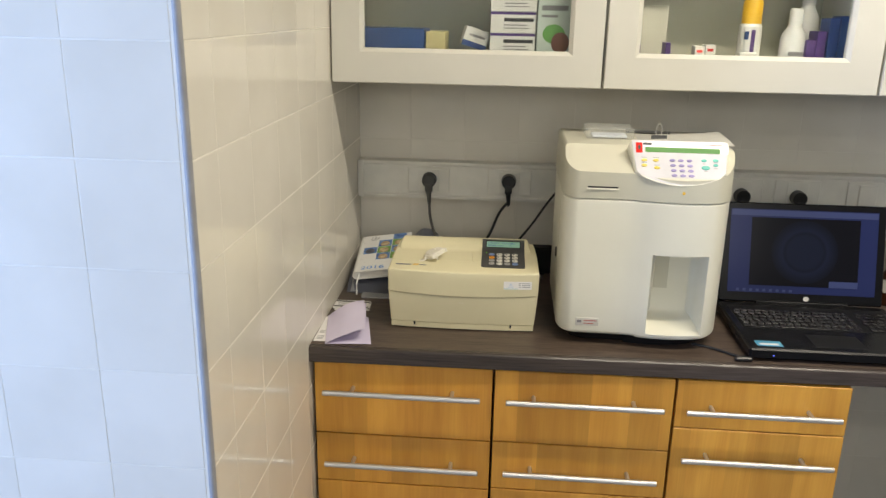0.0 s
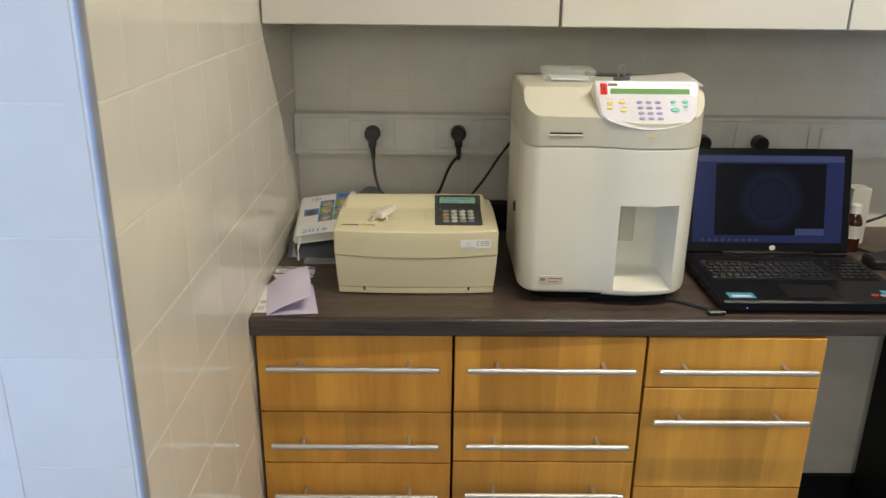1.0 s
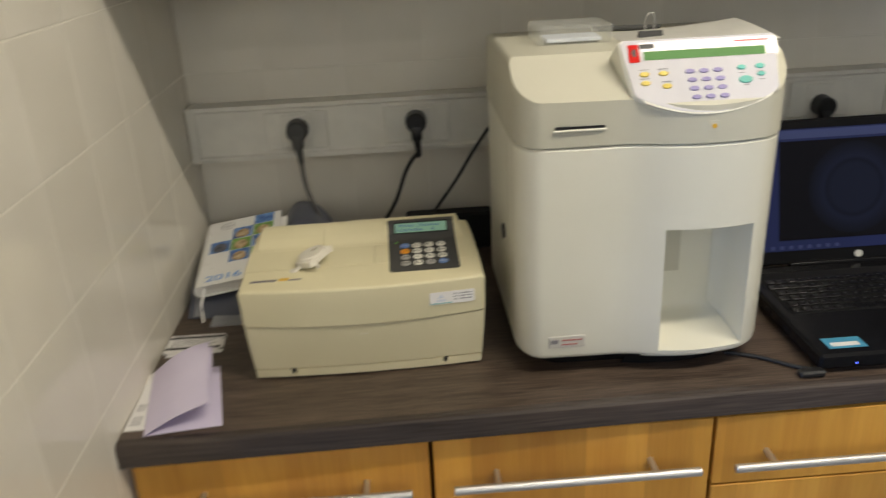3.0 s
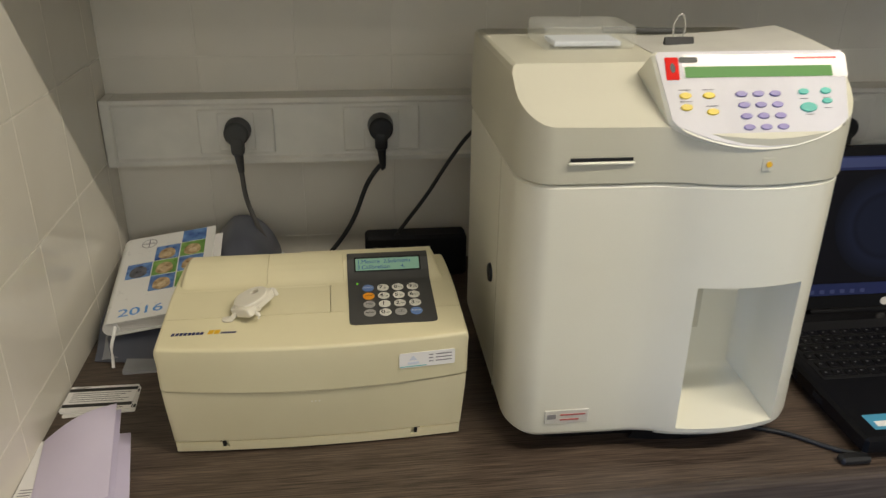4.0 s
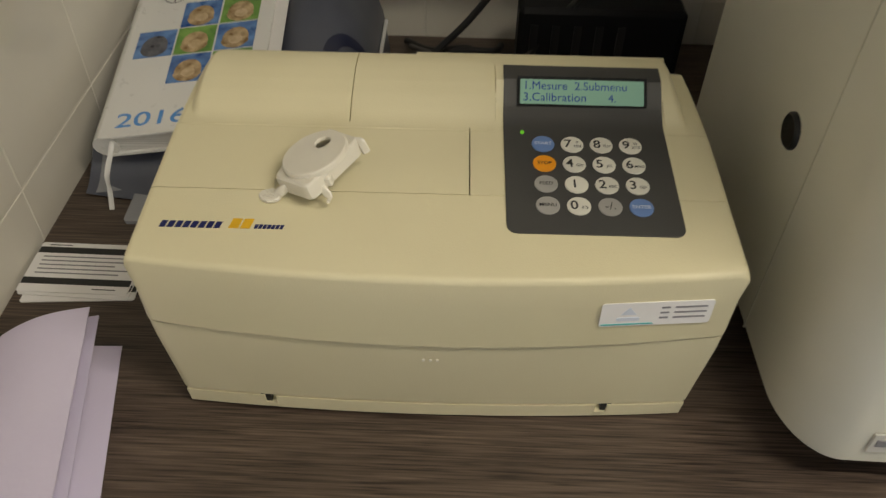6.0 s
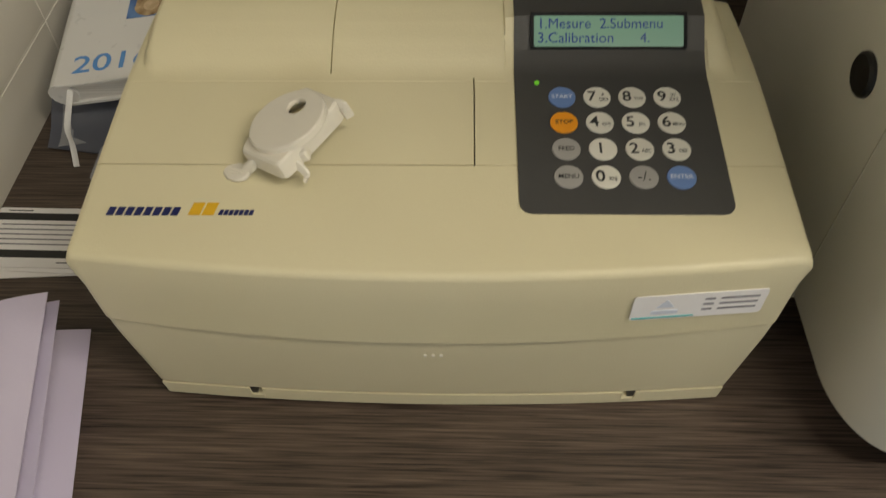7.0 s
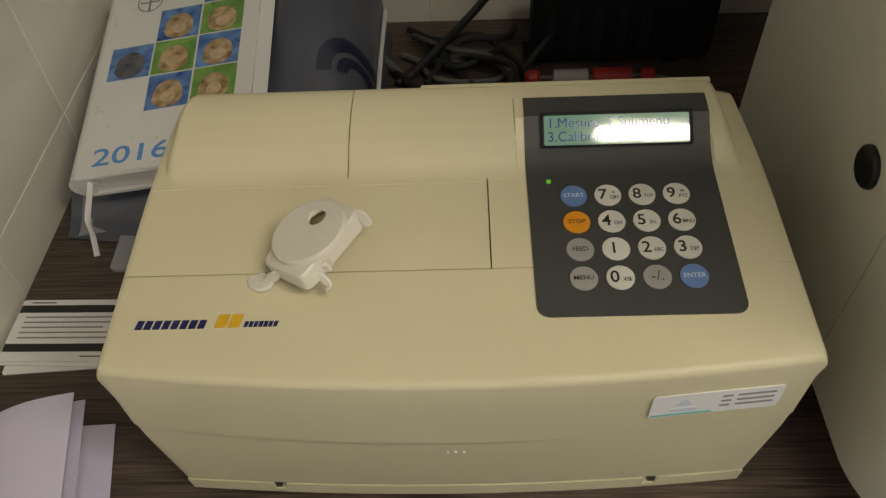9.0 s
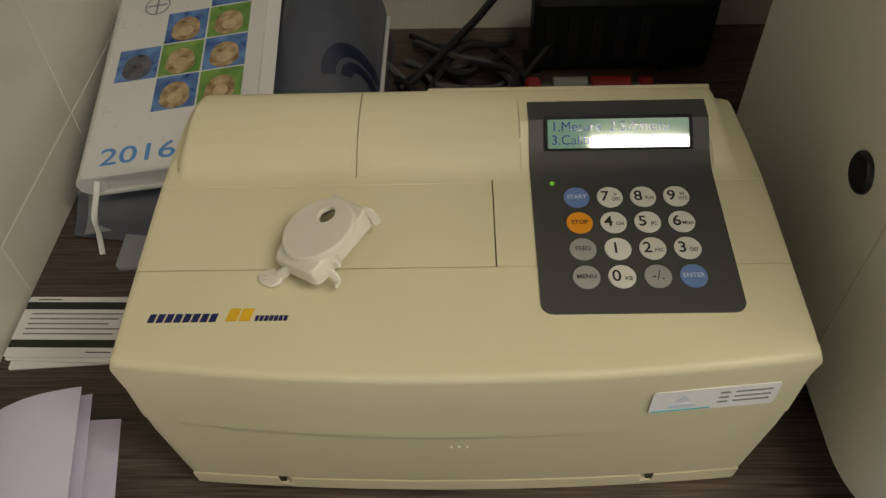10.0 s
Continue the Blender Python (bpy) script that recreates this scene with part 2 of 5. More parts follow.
GLOSSGREY = plain("glossy_pale_grey", (0.52, 0.50, 0.49), rough=0.19, bump=0.0, rough_var=0.01)
LCDSTRIP = glowing("green_lcd_strip", (0.12, 0.36, 0.07), 0.24, rough=0.45, spec=0.25)
LEDGREEN = glowing("green_led", (0.22, 0.75, 0.05), 0.55)
SCREENBLUE = glowing("blue_screen", (0.035, 0.046, 0.15), 0.10, rough=0.18, spec=0.12)
SCREENBLACK = glowing("black_screen_window", (0.01, 0.01, 0.014), 0.25, rough=0.18, spec=0.12)
SCREENDISC, sn, sl, sp = nodes_of("dim_round_screen_image")
stc, ssub, slen, sramp = sn.new("ShaderNodeTexCoord"), sn.new("ShaderNodeVectorMath"), sn.new("ShaderNodeVectorMath"), sn.new("ShaderNodeValToRGB")
ssub.operation, slen.operation = "MULTIPLY_ADD", "LENGTH"
ssub.inputs[1].default_value, ssub.inputs[2].default_value = (2, 0, 2), (-1, 0, -1)
sl.new(stc.outputs["Generated"], ssub.inputs[0])
sl.new(ssub.outputs[0], slen.inputs[0])
sl.new(slen.outputs["Value"], sramp.inputs[0])
sramp.color_ramp.elements[0].color, sramp.color_ramp.elements[1].color = (0.030, 0.038, 0.085, 1), (0.010, 0.010, 0.014, 1)
for at, tone in ((0.52, (0.028, 0.036, 0.080)), (0.60, (0.014, 0.018, 0.042)), (0.68, (0.034, 0.043, 0.100)), (0.84, (0.020, 0.024, 0.052))):
    sramp.color_ramp.elements.new(at).color = (*tone, 1)
sl.new(sramp.outputs[0], sp.inputs["Emission Color"])
sp.inputs["Emission Strength"].default_value = 0.22
sp.inputs["Base Color"].default_value = (0.006, 0.007, 0.012, 1)
sp.inputs["Roughness"].default_value, sp.inputs["Specular IOR Level"].default_value = 0.18, 0.12
SCREENPALE = glowing("pale_blue_screen_bar", (0.08, 0.10, 0.24), 0.14, rough=0.18, spec=0.12)
LEDBLUE = glowing("blue_led", (0.1, 0.15, 1.0), 3.0)
STICKERCYAN = plain("cyan_sticker", (0.06, 0.27, 0.42), rough=0.4)
TUBE = glowing("fluorescent_tube_glass", (1.0, 0.95, 0.85), 6.0)

# ---- building helpers ----
ORIGIN = {}


def thing(name, place, label, category, group="", kind=""):
    ob = new(name)
    ob.empty_display_size = 0.05
    ob.location = place
    ORIGIN[ob.name] = Vector(place)
    return tagged(ob, label, category, group, kind)


def finish(bm, name, material, sharp=28.0):
    bmesh.ops.recalc_face_normals(bm, faces=bm.faces)
    for f in bm.faces:
        f.smooth = True
    for e in bm.edges:
        e.smooth = len(e.link_faces) == 2 and e.calc_face_angle(0) < radians(sharp)
    me = bpy.data.meshes.new(name)
    bm.to_mesh(me)
    bm.free()
    me.materials.append(material)
    return me


def part(name, bm, material, parent, label="", sharp=28.0):
    """One mesh, given in world metres, under a thing or under a part."""
    o = ORIGIN[parent.name]
    bmesh.ops.translate(bm, verts=bm.verts, vec=-o)
    ob = new(name, finish(bm, name, material, sharp))
    ob.parent = parent
    ORIGIN[ob.name] = o
    if label:
        tagged(ob, label)
    return ob


def solid(name, bm, material, label, category, kind="", group=""):
    """A thing of one mesh, with its origin at the middle of its base."""
    lo = Vector([min(v.co[i] for v in bm.verts) for i in range(3)])
    hi = Vector([max(v.co[i] for v in bm.verts) for i in range(3)])
    o = Vector(((lo.x + hi.x) / 2, (lo.y + hi.y) / 2, lo.z))
    bmesh.ops.translate(bm, verts=bm.verts, vec=-o)
    ob = new(name, finish(bm, name, material))
    ob.location = o
    ORIGIN[ob.name] = o
    return tagged(ob, label, category, group, kind)


def box(x0, x1, y0, y1, z0, z1, bev=0.0, seg=1, bm=None, m=None):
    bm = bm or bmesh.new()
    vs = bmesh.ops.create_cube(bm, size=1.0)["verts"]
    bmesh.ops.scale(bm, verts=vs, vec=(x1 - x0, y1 - y0, z1 - z0))
    bmesh.ops.translate(bm, verts=vs, vec=((x0 + x1) / 2, (y0 + y1) / 2, (z0 + z1) / 2))
    if bev:
        es = list({e for v in vs for e in v.link_edges})
        vs = list({v for f in bmesh.ops.bevel(bm, geom=es, offset=bev, segments=seg, affect="EDGES", profile=0.5)["faces"] for v in f.verts} | {v for v in vs if v.is_valid})
    if m is not None:
        bmesh.ops.transform(bm, matrix=m, verts=vs)
    return bm


def rod(p0, p1, r0, r1=None, seg=24, bm=None, bev=0.0):
    bm = bm or bmesh.new()
    p0, p1 = Vector(p0), Vector(p1)
    d = p1 - p0
    m = Matrix.Translation((p0 + p1) / 2) @ d.to_track_quat("Z", "Y").to_matrix().to_4x4()
    vs = bmesh.ops.create_cone(bm, cap_ends=True, segments=seg, radius1=r0, radius2=r0 if r1 is None else r1, depth=d.length, matrix=m)["verts"]
    if bev:
        es = [e for e in {e for v in vs for e in v.link_edges} if any(len(f.verts) > 4 for f in e.link_faces)]
        bmesh.ops.bevel(bm, geom=es, offset=bev, segments=1, affect="EDGES", profile=0.5)
    return bm


def turned(profile, place, seg=28, bm=None):
    """A solid of revolution round an upright axis: rows of radius and height from the place."""
    bm = bm or bmesh.new()
    rings = []
    for r, h in profile:
        rings.append([bm.verts.new((place[0] + r * math.cos(2 * math.pi * k / seg), place[1] + r * math.sin(2 * math.pi * k / seg), place[2] + h)) for k in range(seg)])
    for a, b in zip(rings, rings[1:]):
        for k in range(seg):
            bm.faces.new((a[k], a[(k + 1) % seg], b[(k + 1) % seg], b[k]))
    bm.faces.new(rings[0][::-1])
    bm.faces.new(rings[-1])
    return bm


def glide(pts, steps=8):
    """Points along a smooth curve through the given ones."""
    pts = [Vector(p) for p in pts]
    ext = [2 * pts[0] - pts[1], *pts, 2 * pts[-1] - pts[-2]]
    out = []
    for a, b, c, d in zip(ext, ext[1:], ext[2:], ext[3:]):
        for k in range(steps):
            t = k / steps
            out.append(0.5 * (2 * b + (c - a) * t + (2 * a - 5 * b + 4 * c - d) * t * t + (3 * b - a - 3 * c + d) * t ** 3))
    return out + [pts[-1]]


def hose(pts, r, seg=10, steps=8, bm=None, flat=1.0):
    """A round cable along a smooth curve."""
    bm = bm or bmesh.new()
    line = glide(pts, steps)
    up = Vector((0.31, 0.22, 0.92))
    rings = []
    for k, p in enumerate(line):
        d = (line[min(k + 1, len(line) - 1)] - line[max(k - 1, 0)]).normalized()
        s = d.cross(up).normalized()
        u = s.cross(d)
        rings.append([bm.verts.new(p + r * (math.cos(a) * s + flat * math.sin(a) * u)) for a in [2 * math.pi * j / seg for j in range(seg)]])
    for a, b in zip(rings, rings[1:]):
        for k in range(seg):
            bm.faces.new((a[k], a[(k + 1) % seg], b[(k + 1) % seg], b[k]))
    bm.faces.new(rings[0][::-1])
    bm.faces.new(rings[-1])
    return bm


def prism(outline, h, m=None, bm=None, bev=0.0):
    """A plate with the given outline, from 0 to h along its normal, laid by the pose m."""
    bm = bm or bmesh.new()
    lo = [bm.verts.new((x, y, 0)) for x, y in outline]
    hi = [bm.verts.new((x, y, h)) for x, y in outline]
    bm.faces.new(lo[::-1])
    top = bm.faces.new(hi)
    for k in range(len(lo)):
        j = (k + 1) % len(lo)
        bm.faces.new((lo[k], lo[j], hi[j], hi[k]))
    if bev:
        vs = set(lo + hi)
        res = bmesh.ops.bevel(bm, geom=list(top.edges), offset=bev, segments=1, affect="EDGES", profile=0.5)
        lo, hi = [v for v in vs if v.is_valid], [v for f in res["faces"] for v in f.verts]
    if m is not None:
        bmesh.ops.transform(bm, matrix=m, verts=list(set(lo) | set(hi)))
    return bm


def round_rect(w, h, r, n=5, cx=0.0, cy=0.0):
    out = []
    for sx, sy, a0 in ((1, 1, 0), (-1, 1, 90), (-1, -1, 180), (1, -1, 270)):
        for k in range(n + 1):
            a = radians(a0 + 90 * k / n)
            out.append((cx + sx * (w / 2 - r) + r * math.cos(a), cy + sy * (h / 2 - r) + r * math.sin(a)))
    return out


def ellipse(rx, ry, cx=0.0, cy=0.0, n=28):
    return [(cx + rx * math.cos(2 * math.pi * k / n), cy + ry * math.sin(2 * math.pi * k / n)) for k in range(n)]


def sheet(f, us, vs, thick=0.0):
    """A grid surface f(u, v), with a thickness below it if one is given."""
    bm = bmesh.new()
    g = [[bm.verts.new(f(u, v)) for v in vs] for u in us]
    for i in range(len(us) - 1):
        for j in range(len(vs) - 1):
            bm.faces.new((g[i][j], g[i + 1][j], g[i + 1][j + 1], g[i][j + 1]))
    if thick:
        bmesh.ops.recalc_face_normals(bm, faces=bm.faces)
        bmesh.ops.solidify(bm, geom=bm.faces[:], thickness=thick)
    return bm


def letters(text, size, m, material, parent, name="lettering", align="CENTER", wide=1.0, label="", bold=0.0):
    """Flat lettering in the built-in font, laid by the pose m."""
    cu = bpy.data.curves.new("lettering", "FONT")
    cu.body, cu.size, cu.align_x, cu.align_y, cu.resolution_u, cu.offset = text, size, align, "CENTER", 4, bold
    tmp = new("lettering_source", cu)
    bpy.context.view_layer.update()
    me = bpy.data.meshes.new_from_object(tmp.evaluated_get(bpy.context.evaluated_depsgraph_get()))
    bpy.data.objects.remove(tmp)
    bpy.data.curves.remove(cu)
    bm = bmesh.new()
    bm.from_mesh(me)
    bpy.data.meshes.remove(me)
    bmesh.ops.scale(bm, vec=(wide, 1, 1), verts=bm.verts)
    bmesh.ops.transform(bm, matrix=m, verts=bm.verts)
    return part(name, bm, material, parent, label)


def spread(a, b, n):
    return [a + (b - a) * k / (n - 1) for k in range(n)]


def smooth(t):
    t = max(0.0, min(1.0, t))
    return t * t * (3 - 2 * t)


# ---- the room: walls, floor, ceiling ----
PITCH, TILE_W = 0.1512, 0.1488
ROWZ, PITCHZ = 0.953, 0.1535
wall_north = solid("wall_north", box(-0.9, 3.0, -0.0035, 0.15, 0.0, 2.6), GROUT, "tiled back wall behind the worktop with pale joints", "wall", "structure")
wall_west = solid("wall_west", box(-0.9, 0.0035, -1.2155, -0.0037, 0.0, 2.6), GROUT, "tiled side wall ending in a metal-edged corner", "wall", "structure")
far_west = box(-1.75, -1.6, -4.0, -3.0, 0.0, 2.6)
box(-1.75, -1.6, -1.8, 0.0, 0.0, 2.6, bm=far_west)
box(-1.75, -1.6, -3.0, -1.8, 0.0, 0.62, bm=far_west)
box(-1.75, -1.6, -3.0, -1.8, 2.40, 2.6, bm=far_west)
solid("wall_far_west", far_west, PAINT, "plain beige painted wall with a window opening", "wall", "structure")
solid("wall_alcove", box(-1.6, -0.9, 0.0, 0.15, 0.0, 2.6), PAINT, "plain beige painted wall of the next bay", "wall", "structure")
solid("wall_east", box(3.0, 3.15, -4.0, 0.15, 0.0, 2.6), PAINT, "plain beige painted wall", "wall", "structure")
# Unseen wall; the high opening is made up to let the soft fill in.
south = box(-1.75, 3.15, -4.15, -4.0, 0.0, 1.8)
box(-1.75, 3.15, -4.15, -4.0, 2.4, 2.6, bm=south)
box(-1.75, -0.2, -4.15, -4.0, 1.8, 2.4, bm=south)
box(2.2, 3.15, -4.15, -4.0, 1.8, 2.4, bm=south)
solid("wall_south", south, PAINT, "plain beige painted wall with an added high opening for fill light", "wall", "structure")
solid("floor", box(-1.75, 3.15, -4.15, 0.15, -0.1, 0.0), FLOORING, "grey vinyl floor", "floor", "structure")
solid("ceiling", box(-1.75, 3.15, -4.15, 0.15, 2.6, 2.7), PAINT, "plain beige ceiling darkened to cut bounce light", "ceiling", "structure")
strip = rod((0.0005, -1.2125, 0.0), (0.0005, -1.2125, 2.6), 0.0058, seg=16)
solid("trim", strip, ALU, "rounded aluminium corner strip on the tiled wall", "corner trim", "structure")
solid("baseboard", box(1.18, 3.0, -0.022, -0.0045, 0.0, 0.10, 0.003), SOOT, "black skirting board below the desk", "skirting", "structure")

# ---- ceiling lamps ----


def ceiling_lamp(y):
    x0, x1 = LAMP_X - 0.65, LAMP_X + 0.65
    lamp = thing("ceiling_light", (LAMP_X, y, 2.6), "white fluorescent ceiling lamp with two tubes", "ceiling lamp", "ceiling lamps")
    part("housing", box(x0 - 0.05, x1 + 0.05, y - 0.09, y + 0.09, 2.54, 2.6, 0.01), LACQUER, lamp)
    for dy in (-0.035, 0.035):
        part("tube", rod((x0, y + dy, 2.515), (x1, y + dy, 2.515), 0.013), TUBE, lamp)
    for x in (x0 - 0.01, x1 + 0.01):
        part("socket", box(x - 0.012, x + 0.012, y - 0.06, y + 0.06, 2.495, 2.545, 0.004), TRUNK, lamp)


ceiling_lamp(LAMP_Y)
# Unseen second fixture, added only to house the front fill.
ceiling_lamp(-3.0)

# ---- worktop and drawer units ----
def front_line(x):
    return -0.650 + 0.018 * x


def extruded(section, x0, x1):
    """A section of y (from the front line) and z along the worktop."""
    bm = bmesh.new()
    ends = [[bm.verts.new((x, y if y > -0.1 else front_line(x) + y + 1.0, z)) for y, z in section] for x in (x0, x1)]
    for k in range(len(section)):
        j = (k + 1) % len(section)
        bm.faces.new((ends[0][k], ends[0][j], ends[1][j], ends[1][k]))
    bm.faces.new(ends[0])
    bm.faces.new(ends[1][::-1])
    return bm


worktop = thing("worktop", (1.2, -0.3, 0.864), "dark brown wood-grain laminate worktop with a rounded front edge", "worktop")
part("board", extruded([(-0.0045, 0.864), (-0.985, 0.864), (-0.985, 0.9), (-0.0045, 0.9)], 0.0045, 2.4), WENGE, worktop)
part("front_edge", extruded([(-0.9851, 0.8642), (-0.9985, 0.8642), (-1.0, 0.866), (-1.0, 0.8920), (-0.9988, 0.8960), (-0.9960, 0.8988), (-0.9920, 0.9), (-0.9851, 0.9)], 0.0045, 2.4), EDGEBAND, worktop)


def bar_handle(parent, x0, x1, y, z):
    h = part("handle", rod((x0, y - 0.034, z), (x1, y - 0.034, z), 0.0062, seg=20, bev=0.0012), STEEL, parent, "brushed steel bar handle")
    inset = (x1 - x0) * 0.18
    for x in (x0 + inset, x1 - inset):
        part("post", rod((x, y, z), (x, y - 0.032, z), 0.0045, seg=14), STEEL, h)


def drawer_unit(x0, x1, cuts, label, bar):
    """A unit with drawer fronts between the given heights."""
    y = -0.630
    unit = thing("drawer_unit", ((x0 + x1) / 2, -0.31, 0.0), label, "drawer unit", "drawer units under the worktop")
    part("body", box(x0 + 0.001, x1 - 0.001, y + 0.0205, -0.01, 0.08, 0.862, 0.001), BEECHBOARD, unit)
    part("plinth", box(x0 + 0.002, x1 - 0.002, y + 0.06, y + 0.075, 0.0, 0.08), SOOT, unit)
    for hi, lo in zip(cuts, cuts[1:]):
        d = part("drawer_front", box(x0 + 0.002, x1 - 0.002, y, y + 0.019, lo + 0.0015, hi - 0.0015, 0.0012), BEECH, unit)
        bar_handle(d, x0 + bar, x1 - 0.027, y, hi - 0.062)


drawer_unit(0.009, 0.410, [0.860, 0.681, 0.556, 0.431, 0.256, 0.085], "honey-coloured beech drawer unit beside the tiled wall", 0.027)
drawer_unit(0.412, 0.804, [0.860, 0.683, 0.562, 0.440, 0.260, 0.085], "honey-coloured beech drawer unit with steel bar handles", 0.027)
drawer_unit(0.806, 1.172, [0.860, 0.744, 0.500, 0.290, 0.085], "honey-coloured beech drawer unit beside the knee space", 0.018)
solid("desk_panel", box(1.66, 1.69, -0.60, -0.03, 0.0, 0.8635, 0.002), SOOT, "dark panel carrying the end of the worktop", "desk panel")

# ---- wall cabinets ----
CAB_Y, CAB_Z, CAB_TOP = -0.369, 1.445, 2.165


def wall_cabinet(x0, x1, label):
    c = thing("wall_cabinet", ((x0 + x1) / 2, -0.18, CAB_Z), label, "wall cabinet", "wall cabinets in a row")
    t = 0.018
    part("side_panel", box(x0, x0 + t, CAB_Y + 0.023, -0.006, CAB_Z, CAB_TOP, 0.001), LACQUER, c)
    part("side_panel", box(x1 - t, x1, CAB_Y + 0.023, -0.006, CAB_Z, CAB_TOP, 0.001), LACQUER, c)
    part("bottom_panel", box(x0 + t, x1 - t, CAB_Y + 0.023, -0.006, CAB_Z, CAB_Z + t), LACQUER, c)
    part("top_panel", box(x0 + t, x1 - t, CAB_Y + 0.023, -0.006, CAB_TOP - t, CAB_TOP), LACQUER, c)
    part("back_panel", box(x0 + t, x1 - t, -0.016, -0.007, CAB_Z + t, CAB_TOP - t), CARCASS, c)
    part("shelf", box(x0 + t, x1 - t, CAB_Y + 0.05, -0.017, 1.795, 1.813), CARCASS, c)
    # the door: four bevelled frame members round a pane
    g0, g1, h0, h1 = x0 + 0.076, x1 - 0.078, CAB_Z + 0.079, CAB_TOP - 0.079
    bm = bmesh.new()
    o = [(x0 + 0.0015, CAB_Z), (x1 - 0.0015, CAB_Z), (x1 - 0.0015, CAB_TOP), (x0 + 0.0015, CAB_TOP)]
    i = [(g0, h0), (g1, h0), (g1, h1), (g0, h1)]
    w = 0.009
    i2 = [(g0 - w, h0 - w), (g1 + w, h0 - w), (g1 + w, h1 + w), (g0 - w, h1 + w)]
    yb, yf = CAB_Y + 0.022, CAB_Y
    e = 0.002
    oc = [(o[0][0] + e, o[0][1] + e), (o[1][0] - e, o[1][1] + e), (o[2][0] - e, o[2][1] - e), (o[3][0] + e, o[3][1] - e)]
    rows = [[bm.verts.new((x, y, z)) for x, z in ring] for ring, y in ((o, yb), (o, yf + e), (oc, yf), (i2, yf), (i, yf + 0.007), (i, yb))]
    for a, b in zip(rows, rows[1:] + rows[:1]):
        for k in range(4):
            j = (k + 1) % 4
            bm.faces.new((a[k], a[j], b[j], b[k]))
    d = part("door", bm, LACQUER, c, "cream lacquered door frame")
    pane = part("pane", box(g0 - 0.004, g1 + 0.004, yb - 0.010, yb - 0.006, h0 - 0.004, h1 + 0.004), GLASS, d, "glass pane tinted to shade the cabinet inside")
    pane.visible_shadow = False
    return c


wall_cabinet(0.006, 0.626, "cream wall cabinet with a glazed door and boxes inside")
wall_cabinet(0.629, 1.229, "cream wall cabinet with a glazed door and bottles inside")
wall_cabinet(1.232, 1.832, "cream wall cabinet with a glazed door")

SHELF = CAB_Z + 0.018


def carton(x0, x1, y0, y1, z0, z1, material, label, bars=(), group="", m=None, name="carton"):
    """A folded card box with printed bands on its front: rows of x0, x1, z0, z1 (as shares of the front) and material."""
    b = thing(name, ((x0 + x1) / 2, (y0 + y1) / 2, z0), label, "box", group)
    part("box", box(x0, x1, y0, y1, z0, z1, 0.0012), material, b)
    for a0, a1, c0, c1, mm in bars:
        part("print", box(x0 + a0 * (x1 - x0), x0 + a1 * (x1 - x0), y0 - 0.0006, y0 + 0.0004, z0 + c0 * (z1 - z0), z0 + c1 * (z1 - z0)), mm, b)
    if m is not None:
        b.matrix_basis = m
    return b


carton(0.045, 0.213, -0.29, -0.15, SHELF, 1.515, BOXBLUE, "blue card box lying in the wall cabinet", name="lying_box")
carton(0.045, 0.213, -0.29, -0.15, 1.516, 1.566, BOXBLUE, "blue card box on top of another blue box", name="lying_box")
carton(0.216, 0.262, -0.28, -0.16, SHELF, 1.512, BOXSTRAW, "straw-yellow card box below its twin", name="small_box")
carton(0.216, 0.262, -0.28, -0.16, 1.513, 1.560, BOXSTRAW, "straw-yellow card box on its twin", name="small_box")
tilted = carton(-0.03, 0.03, -0.03, 0.03, 0.0, 0.045, BOXWHITE, "small white box leaning askew with dark print", [(0.0, 1.0, 0.0, 0.28, BOXNAVY), (0.2, 0.85, 0.55, 0.68, GREYINK)], name="small_box",
                m=pose(0.323, -0.22, 1.524, 0, 17, 8))
carton(0.297, 0.350, -0.27, -0.17, SHELF, 1.510, BOXBLUE, "low dark blue box under the askew one", name="small_box").children[0].data.materials[0] = BOXNAVY
STRIPES = [(0.0, 1.0, 0.88, 1.0, BOXPURPLE), (0.3, 0.95, 0.55, 0.72, INK), (0.3, 0.8, 0.36, 0.42, GREYINK), (0.3, 0.86, 0.22, 0.27, GREYINK)]
z = SHELF
for k in range(4):
    carton(0.368, 0.474, -0.28, -0.16, z, z + 0.048, BOXWHITE, "white medicine box with a purple band in a stack", STRIPES, "stack of white boxes", name="medicine_box")
    z += 0.0485
tall = carton(0.478, 0.556, -0.27, -0.19, SHELF, 1.655, BOXMINT, "tall pale green box with leaf and fruit print", [(0.12, 0.9, 0.78, 0.84, GREYINK), (0.12, 0.6, 0.70, 0.73, GREYINK)], name="tall_box")
part("print", prism(ellipse(0.026, 0.022), 0.0006, pose(0.517, -0.2704, 1.560, 90, 0, 0)), LEAF, tall, "green leaf print")
part("print", prism(ellipse(0.021, 0.024), 0.0009, pose(0.533, -0.2704, 1.540, 90, 0, 0)), BROWN, tall, "brown fruit print")
# the second cabinet
carton(0.735, 0.806, -0.12, -0.05, SHELF, 1.63, BOXTAN, "plain beige box at the back of the cabinet", name="tall_box")
carton(0.712, 0.722, -0.26, -0.20, SHELF, 1.585, BOXWHITE, "narrow white and purple box", [(0, 1, 0, 0.62, BOXPURPLE)], name="small_box")
carton(0.784, 0.796, -0.24, -0.19, SHELF, 1.545, BOXPURPLE, "small dark purple box standing upright", name="small_box")
carton(0.857, 0.880, -0.22, -0.18, SHELF, 1.538, BOXWHITE, "small white box with grey print", [(0.2, 0.8, 0.80, 0.88, RED), (0.3, 0.7, 0.5, 0.6, GREYINK)], name="small_box")
